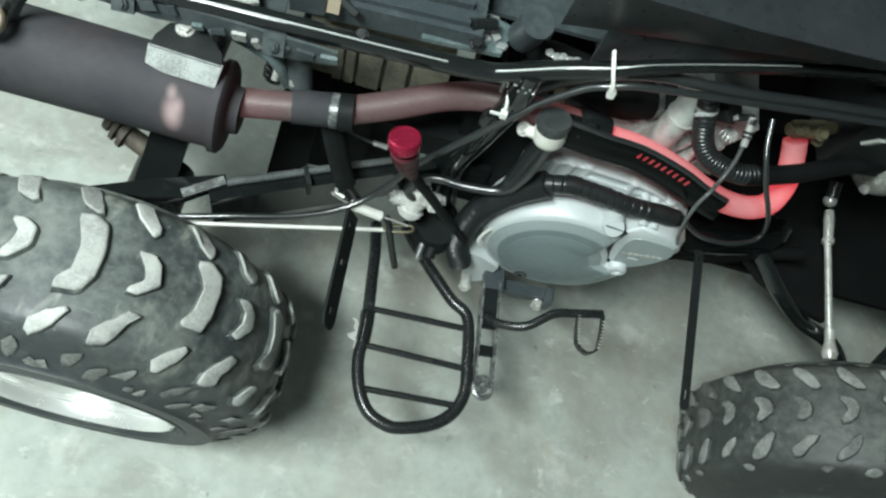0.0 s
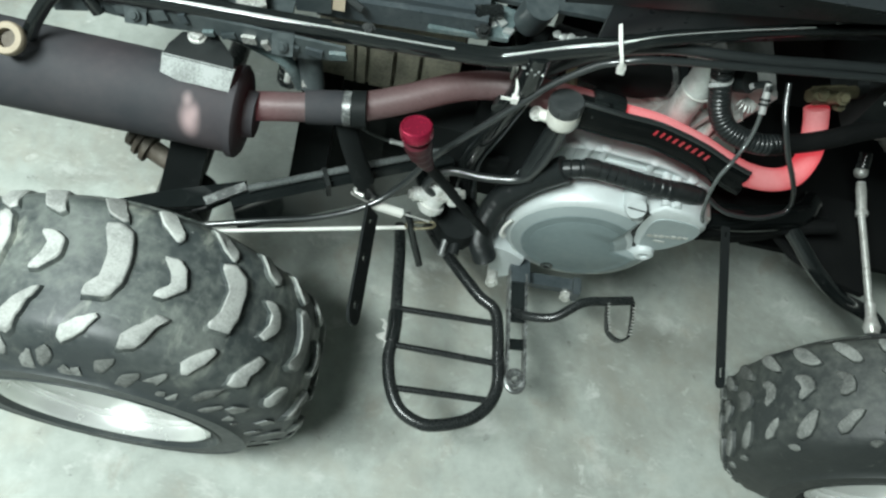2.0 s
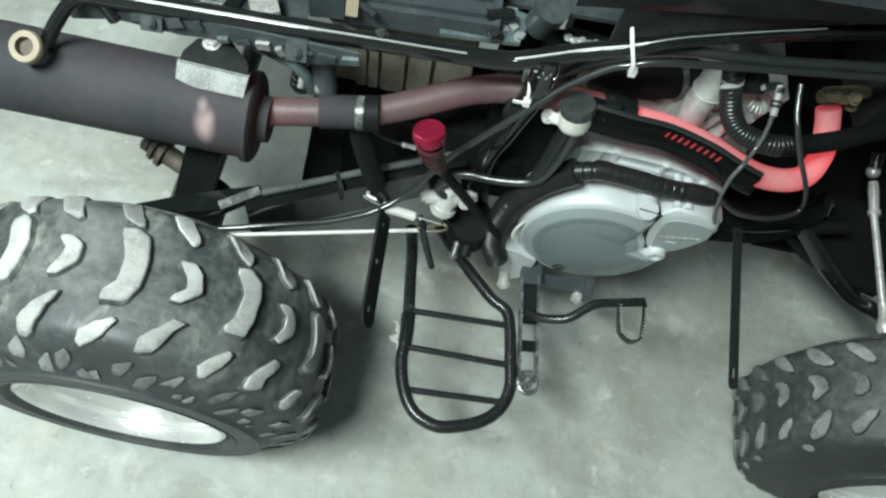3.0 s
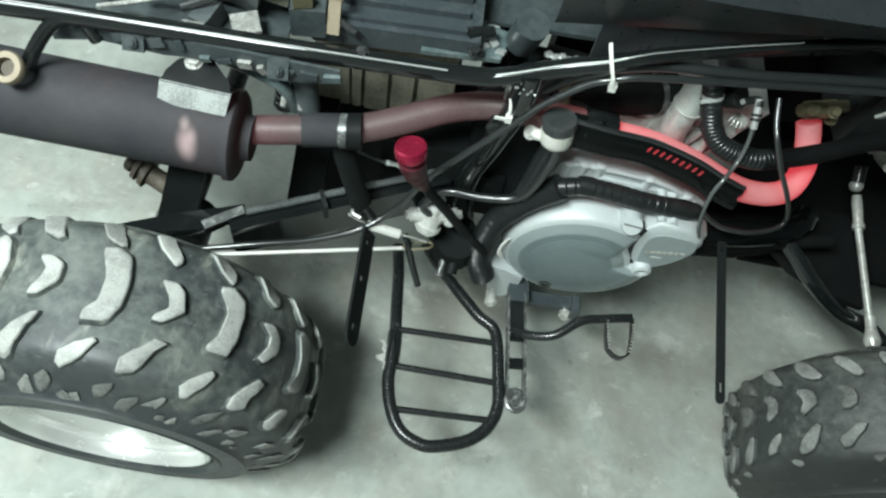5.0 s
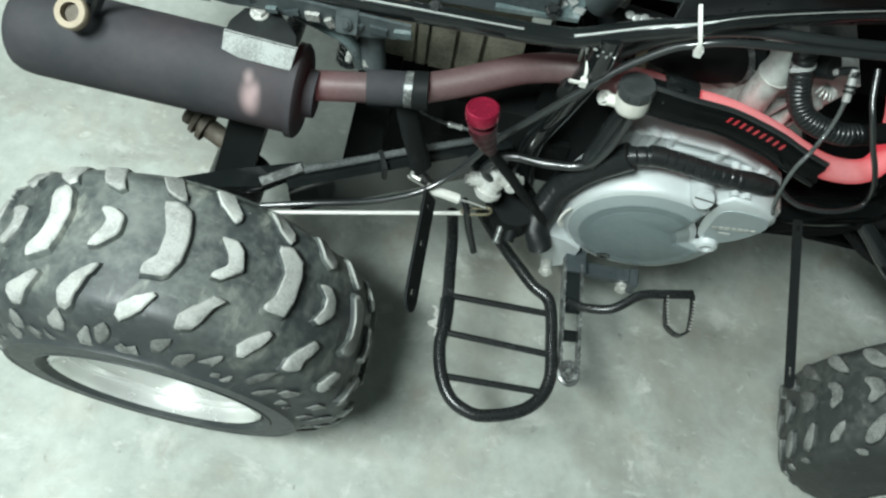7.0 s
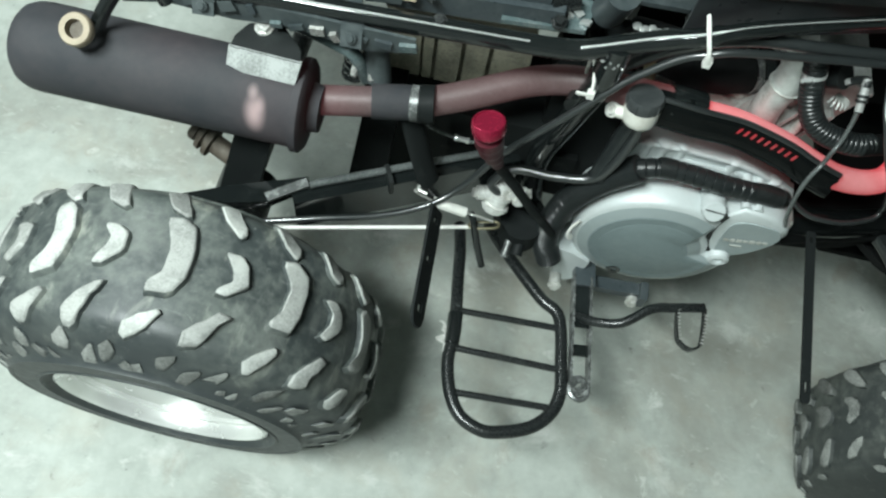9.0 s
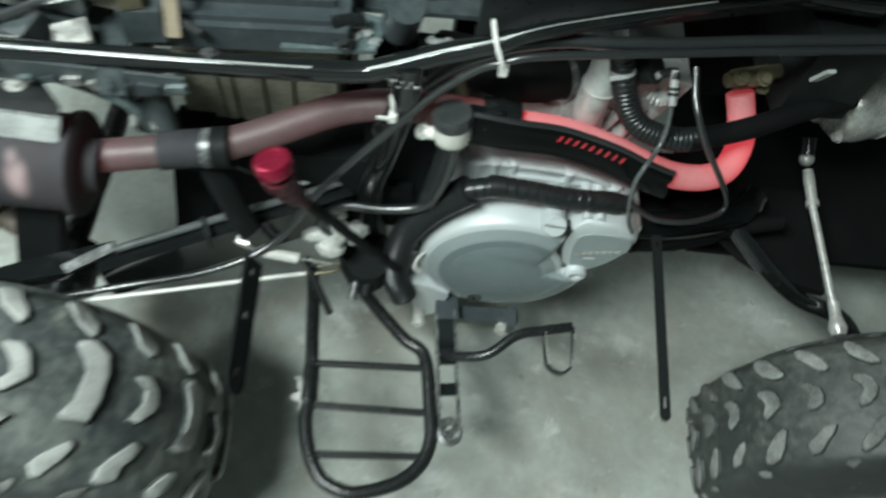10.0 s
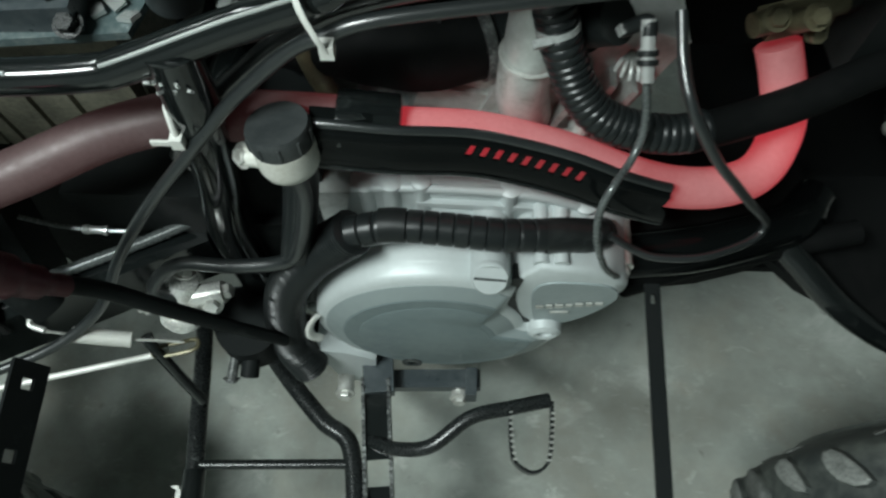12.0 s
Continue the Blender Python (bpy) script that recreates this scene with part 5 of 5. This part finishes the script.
part("coil_box", bm_of(box((0.945, 0.075, 0.66), (0.09, 0.15, 0.12), (0, 0, 6))), PLASTIC, quad, "black plastic coil box", bevel=0.015)
# Added black plate that takes the place of shaded floor below the tie rod.
part("floor_shade_plate", bm_of(box((1.12, 0.16, 0.30), (0.40, 0.36, 0.012))), SHADE_BLACK, quad, "black plate for the floor's shade under the steering", bevel=0.003)
for k in range(7):
    part("weld_bead", bm_of(lathe([(0, -0.003), (0.005, -0.002), (0.006, 0.0), (0.004, 0.003), (0, 0.004)], pose(0.487 + 0.0085 * k, -0.034 - 0.003 * (k % 2), 0.692, 0, 0, 0), 10)), GLEAM, quad)
air = part("air_box", bm_of(box((0.29, 0.08, 0.56), (0.19, 0.175, 0.125), (0, -2, 1))), OLIVE, quad, "dusty olive ribbed air box", bevel=0.006)
for x0, x1 in ((0.196, 0.2425), (0.2465, 0.2590), (0.2640, 0.2950), (0.3005, 0.3300), (0.3360, 0.384)):
    part("box_panel", bm_of(box(((x0 + x1) / 2, -0.010, 0.552), (x1 - x0, 0.018, 0.098), (3, 0, 1))), OLIVE, air, bevel=0.0015)
tray = part("battery_tray", bm_of(box((0.30, 0.035, 0.690), (0.20, 0.19, 0.03), (0, -3, 2))), SLATE, quad, "dusty slate grey moulded tray", bevel=0.004)
for k in range(4):
    part("tray_rib", bm_of(box((0.305, -0.048 + 0.026 * k, 0.707 + 0.002 * k), (0.16, 0.007, 0.010), (0, -3, 2))), SLATE, tray, bevel=0.002)
part("box_strap", bm_of(box((0.232, -0.065, 0.715), (0.014, 0.008, 0.04), (-25, 0, 2)), box((0.232, -0.02, 0.738), (0.014, 0.08, 0.005), (0, 0, 2))), CREAM, quad, "cream strap", bevel=0.001)
part("rail_bolt", bm_of(*bolt((0.271, -0.097, 0.700), (0, -0.4, 0.9), 0.006, 0.005)), WORN, quad)
part("rail_bolt", bm_of(*bolt((0.398, -0.058, 0.698), (0, -0.4, 0.9), 0.007, 0.007), rod((0.385, -0.045, 0.71), (0.415, -0.03, 0.705), 0.008)), WORN, quad)
part("relay", bm_of(box((0.20, -0.05, 0.705), (0.04, 0.05, 0.04), (0, 0, 8))), DARKGREY, quad, bevel=0.003)
part("yellow_plug", bm_of(box((0.195, -0.065, 0.735), (0.022, 0.02, 0.016), (0, 0, 20))), BRASS, quad, bevel=0.002)
part("starter_relay", bm_of(rod((0.452, -0.02, 0.69), (0.458, -0.035, 0.735), 0.02, 24), *bolt((0.47, -0.03, 0.725), (0, -0.3, 1), 0.007, 0.008)), DARKGREY, quad, "dull metal starter relay")
for k in range(6):
    part("electrical_block", bm_of(box((0.0 + 0.032 * k, -0.03 + 0.01 * (k % 2), 0.70 + 0.006 * (k % 3)), (0.026, 0.05, 0.03), (5 * (k % 3), 3 * k, 7 * (k % 2)))), (DARKGREY, PALE, CAST, PLASTIC, DARKGREY, OLIVE)[k], quad, bevel=0.003)
part("mud_plate", bm_of(box((-0.06, 0.045, 0.664), (0.46, 0.30, 0.006), (0, 0, 3)), box((0.42, 0.12, 0.672), (0.30, 0.2, 0.006), (0, 0, 3))), DARKGREY, quad, "grimy plate under the wiring")
# Added black block: covers floor that lies in deep shade here.
part("underside_shade", bm_of(box((0.24, 0.085, 0.32), (0.17, 0.16, 0.2), (0, 0, 4))), MATT, quad, "black block added for the shade under the exhaust pipe", bevel=0.015)
part("shock_spring", bm_of(tube([(0.165 + 0.016 * math.cos(k * 0.6) + 0.0002 * k, -0.06 + 0.016 * math.sin(k * 0.6), 0.53 + 0.0011 * k) for k in range(90)], 0.0035, 8, 1)), BLACK, quad, "dark coil spring of the rear shock")
part("spring_fork", bm_of(tube([(0.178, -0.115, 0.60), (0.182, -0.10, 0.625), (0.19, -0.09, 0.635), (0.197, -0.10, 0.62), (0.200, -0.115, 0.598)], 0.004, 8)), PALE, quad)
union = part("brass_union", bm_of(rod((0.828, -0.004, 0.652), (0.892, 0.018, 0.654), 0.0085), rod((0.856, -0.002, 0.655), (0.860, -0.014, 0.672), 0.008), box((0.862, 0.012, 0.645), (0.05, 0.02, 0.014), (0, 0, 18))), BRASS, quad, "tarnished brass union")
part("union_bolt", bm_of(*bolt((0.860, -0.014, 0.672), (0.1, -0.6, 0.8), 0.007, 0.007), *bolt((0.840, -0.006, 0.662), (0, -0.6, 0.8), 0.007, 0.006), *bolt((0.872, -0.004, 0.648), (0, -1, 0.3), 0.006, 0.008)), BRASS, union)
part("sensor_plug", bm_of(lathe([(0, 0), (0.017, 0), (0.017, 0.02), (0.020, 0.022), (0.020, 0.05), (0, 0.052)], along((0.89, 0.03, 0.65), (0.945, 0.045, 0.66)), 24)), PLASTIC, quad, "black round sensor plug")
part("head_casting", bm_of(box((0.672, 0.008, 0.598), (0.075, 0.045, 0.075), (10, 20, 4)), box((0.655, 0.005, 0.57), (0.12, 0.05, 0.04), (0, 14, 3)), rod((0.700, -0.012, 0.575), (0.722, -0.012, 0.625), 0.010), rod((0.668, -0.018, 0.565), (0.684, -0.018, 0.605), 0.007)), CAST, quad, "pale cast head flank with ribs", bevel=0.005)
for k in range(3):
    part("casting_rib", bm_of(box((0.712 + 0.016 * k, -0.022, 0.604 - 0.006 * k), (0.005, 0.03, 0.06), (0, 20, 0))), CAST, quad, bevel=0.0015)
part("head_flank", bm_of(box((0.695, 0.030, 0.585), (0.155, 0.05, 0.10), (0, 14, 3))), CAST, quad, "pale cast cylinder flank", bevel=0.008)
for k in range(4):
    part("flank_fin", bm_of(box((0.690 + 0.010 * k, 0.002, 0.566 + 0.018 * k), (0.13, 0.010, 0.005), (0, 14, 3))), CAST, quad, bevel=0.0015)
part("engine_skid", bm_of(box((0.64, 0.04, 0.255), (0.26, 0.2, 0.008))), BLACK, quad, bevel=0.002)
part("gearbox_shroud", bm_of(box((0.47, 0.02, 0.47), (0.10, 0.14, 0.22)), box((0.45, -0.03, 0.40), (0.07, 0.06, 0.10))), MATT, quad, bevel=0.01)

# zip ties
tie1 = part("zip_tie", bm_of(tube([(0.5425, -0.064, 0.757), (0.544, -0.076, 0.7545), (0.5485, -0.0875, 0.745), (0.555, -0.0925, 0.730), (0.559, -0.091, 0.716)], 0.0024, 8, 4, flat=0.5)), WHITE, quad, "white nylon zip tie")
part("tie_head", bm_of(box((0.559, -0.088, 0.716), (0.008, 0.008, 0.010))), WHITE, tie1, bevel=0.0015)
tie2 = part("zip_tie", bm_of(tube([(0.451, -0.087, 0.665), (0.453, -0.097, 0.658), (0.454, -0.101, 0.643), (0.452, -0.089, 0.628), (0.449, -0.059, 0.623), (0.448, -0.059, 0.658)], 0.0022, 8, 4, True)), WHITE, quad, "white nylon zip tie")
part("tie_head", bm_of(box((0.454, -0.102, 0.643), (0.008, 0.008, 0.010)), box((0.445, -0.104, 0.643), (0.016, 0.002, 0.004))), WHITE, tie2, bevel=0.001)

# ---- wires and small electrics above the rail ----
for k in range(7):
    x, y, z = -0.24 + 0.05 * k + random.uniform(-0.01, 0.01), random.uniform(-0.10, -0.05), random.uniform(0.684, 0.70)
    part("cable", bm_of(tube([(x, y, z), (x + 0.06, y + random.uniform(0.0, 0.03), z + 0.018), (x + 0.13, y + random.uniform(0.01, 0.06), z + 0.02), (x + 0.2, y + random.uniform(0.0, 0.08), z + 0.004)], random.choice((0.0028, 0.0036, 0.0046)), 8)), random.choice((CABLE, TEAL, DARKGREY, CABLE, PALE)), quad)
for k in range(10):
    x, y = -0.23 + 0.045 * k, random.uniform(-0.075, 0.05)
    size = (random.uniform(0.018, 0.04), random.uniform(0.018, 0.035), random.uniform(0.016, 0.03))
    part("connector", bm_of(box((x, y, 0.672 + size[2] / 2), size, (random.uniform(-8, 8), random.uniform(-8, 8), random.uniform(-25, 25)))), random.choice((TEAL, TEAL, DARKGREY, PALE, PLASTIC, CAST)), quad, bevel=0.003)
skirt = part("rail_skirt", bm_of(slab([(-0.085, 0.650), (-0.03, 0.664), (0.045, 0.660), (0.10, 0.668), (0.19, 0.656), (0.25, 0.668), (0.25, 0.690), (-0.085, 0.693)], 0.118, 0.122, FRONT)), DARKGREY, quad, "grimy dark skirt under the rail", bevel=0.001)
for k in range(14):
    x = -0.075 + 0.024 * k + random.uniform(-0.006, 0.006)
    part("grime_lump", bm_of(box((x, -0.1235, random.uniform(0.664, 0.686)), (random.uniform(0.008, 0.02), 0.005, random.uniform(0.006, 0.014)), (random.uniform(-12, 12), random.uniform(-25, 25), 0))), random.choice((TEAL, PALE, DARKGREY, SLATE)), skirt, bevel=0.0015)
for x, y in ((0.015, -0.121), (0.18, -0.121)):
    part("rail_tab", bm_of(box((x, y - 0.004, 0.680), (0.024, 0.006, 0.026), (-30, 0, 4)), *bolt((x, y - 0.010, 0.682), (0, -0.9, 0.5), 0.005, 0.004)), DARKGREY, quad, "grimy welded tab", bevel=0.001)

# ---- steering end ----
can_line = along((1.035, 0.075, 0.535), (1.22, 0.14, 0.555))
can = part("front_canister", bm_of(lathe([(0, 0), (0.022, 0), (0.034, 0.004), (0.044, 0.014), (0.048, 0.028), (0.048, 0.060), (0.051, 0.062), (0.051, 0.072), (0.048, 0.074), (0.048, 0.20), (0, 0.2)], can_line, 32)), PALE, quad, "pale grey round casting at the steering end")
for k in range(4):
    q = can_line @ Vector((0.034 * math.cos(k * 1.57 + 0.5), 0.034 * math.sin(k * 1.57 + 0.5), 0.004))
    part("can_bolt", bm_of(*bolt(tuple(q), (-0.94, -0.33, -0.1), 0.007, 0.007)), STEEL, can)
part("front_bracket", bm_of(box((0.905, -0.034, 0.705), (0.010, 0.004, 0.030), (25, 0, 10))), CAST, quad, "dull bare bracket", bevel=0.001)
part("wire_tray", bm_of(slab([(0.335, -0.066), (0.43, -0.056), (0.44, -0.01), (0.40, 0.0), (0.335, 0.0)], 0.684, 0.690)), TEAL, quad, "grimy teal grey tray", bevel=0.002)
for k in range(9):
    part("tape_scrap", bm_of(box((0.345 + 0.0105 * k, -0.040 + 0.006 * math.sin(k * 2.1), 0.692 + 0.002 * (k % 2)), (0.012, 0.009, 0.003), (14 * math.sin(k * 1.7), 18 * math.cos(k * 2.3), 20 * k))), GLEAM, quad, bevel=0.001)
part("dust_boot", bm_of(tube([(0.196, -0.085, 0.675), (0.200, -0.092, 0.645), (0.205, -0.10, 0.61), (0.208, -0.105, 0.59)], 0.015, 18)), DARKGREY, quad, "dusty blue grey rubber boot")

# ---- gear shaft housing below the lever ----
housing = part("gear_housing", bm_of(slab([(q.x, q.y) for q in spline([(0.394, -0.095, 0), (0.455, -0.085, 0), (0.463, -0.130, 0), (0.450, -0.152, 0), (0.424, -0.156, 0), (0.404, -0.138, 0)], 3, True)], 0.325, 0.365)), MATT, quad, "greasy black gear shaft housing", bevel=0.006)
part("housing_bolt", bm_of(rod((0.420, -0.150, 0.345), (0.417, -0.170, 0.335), 0.0050), *bolt((0.417, -0.170, 0.335), (0, -1, -0.5), 0.006, 0.005)), SCRAPED, housing)
part("housing_stub", bm_of(rod((0.436, -0.148, 0.345), (0.434, -0.168, 0.335), 0.009, 18)), MATT, housing)
part("case_flange", bm_of(slab([(0.494, 0.325), (0.522, 0.318), (0.552, 0.298), (0.549, 0.262), (0.540, 0.232), (0.524, 0.218), (0.508, 0.228), (0.498, 0.285)], 0.07, 0.136, FRONT)), SILVER, quad, "silver crankcase flange under the cover", bevel=0.004)
part("conduit_clip", bm_of(tube([(0.508, -0.130, 0.408), (0.500, -0.136, 0.396), (0.499, -0.139, 0.380), (0.506, -0.137, 0.366)], 0.0045, 10, flat=0.5)), WHITE, quad, "pale clip at the conduit")
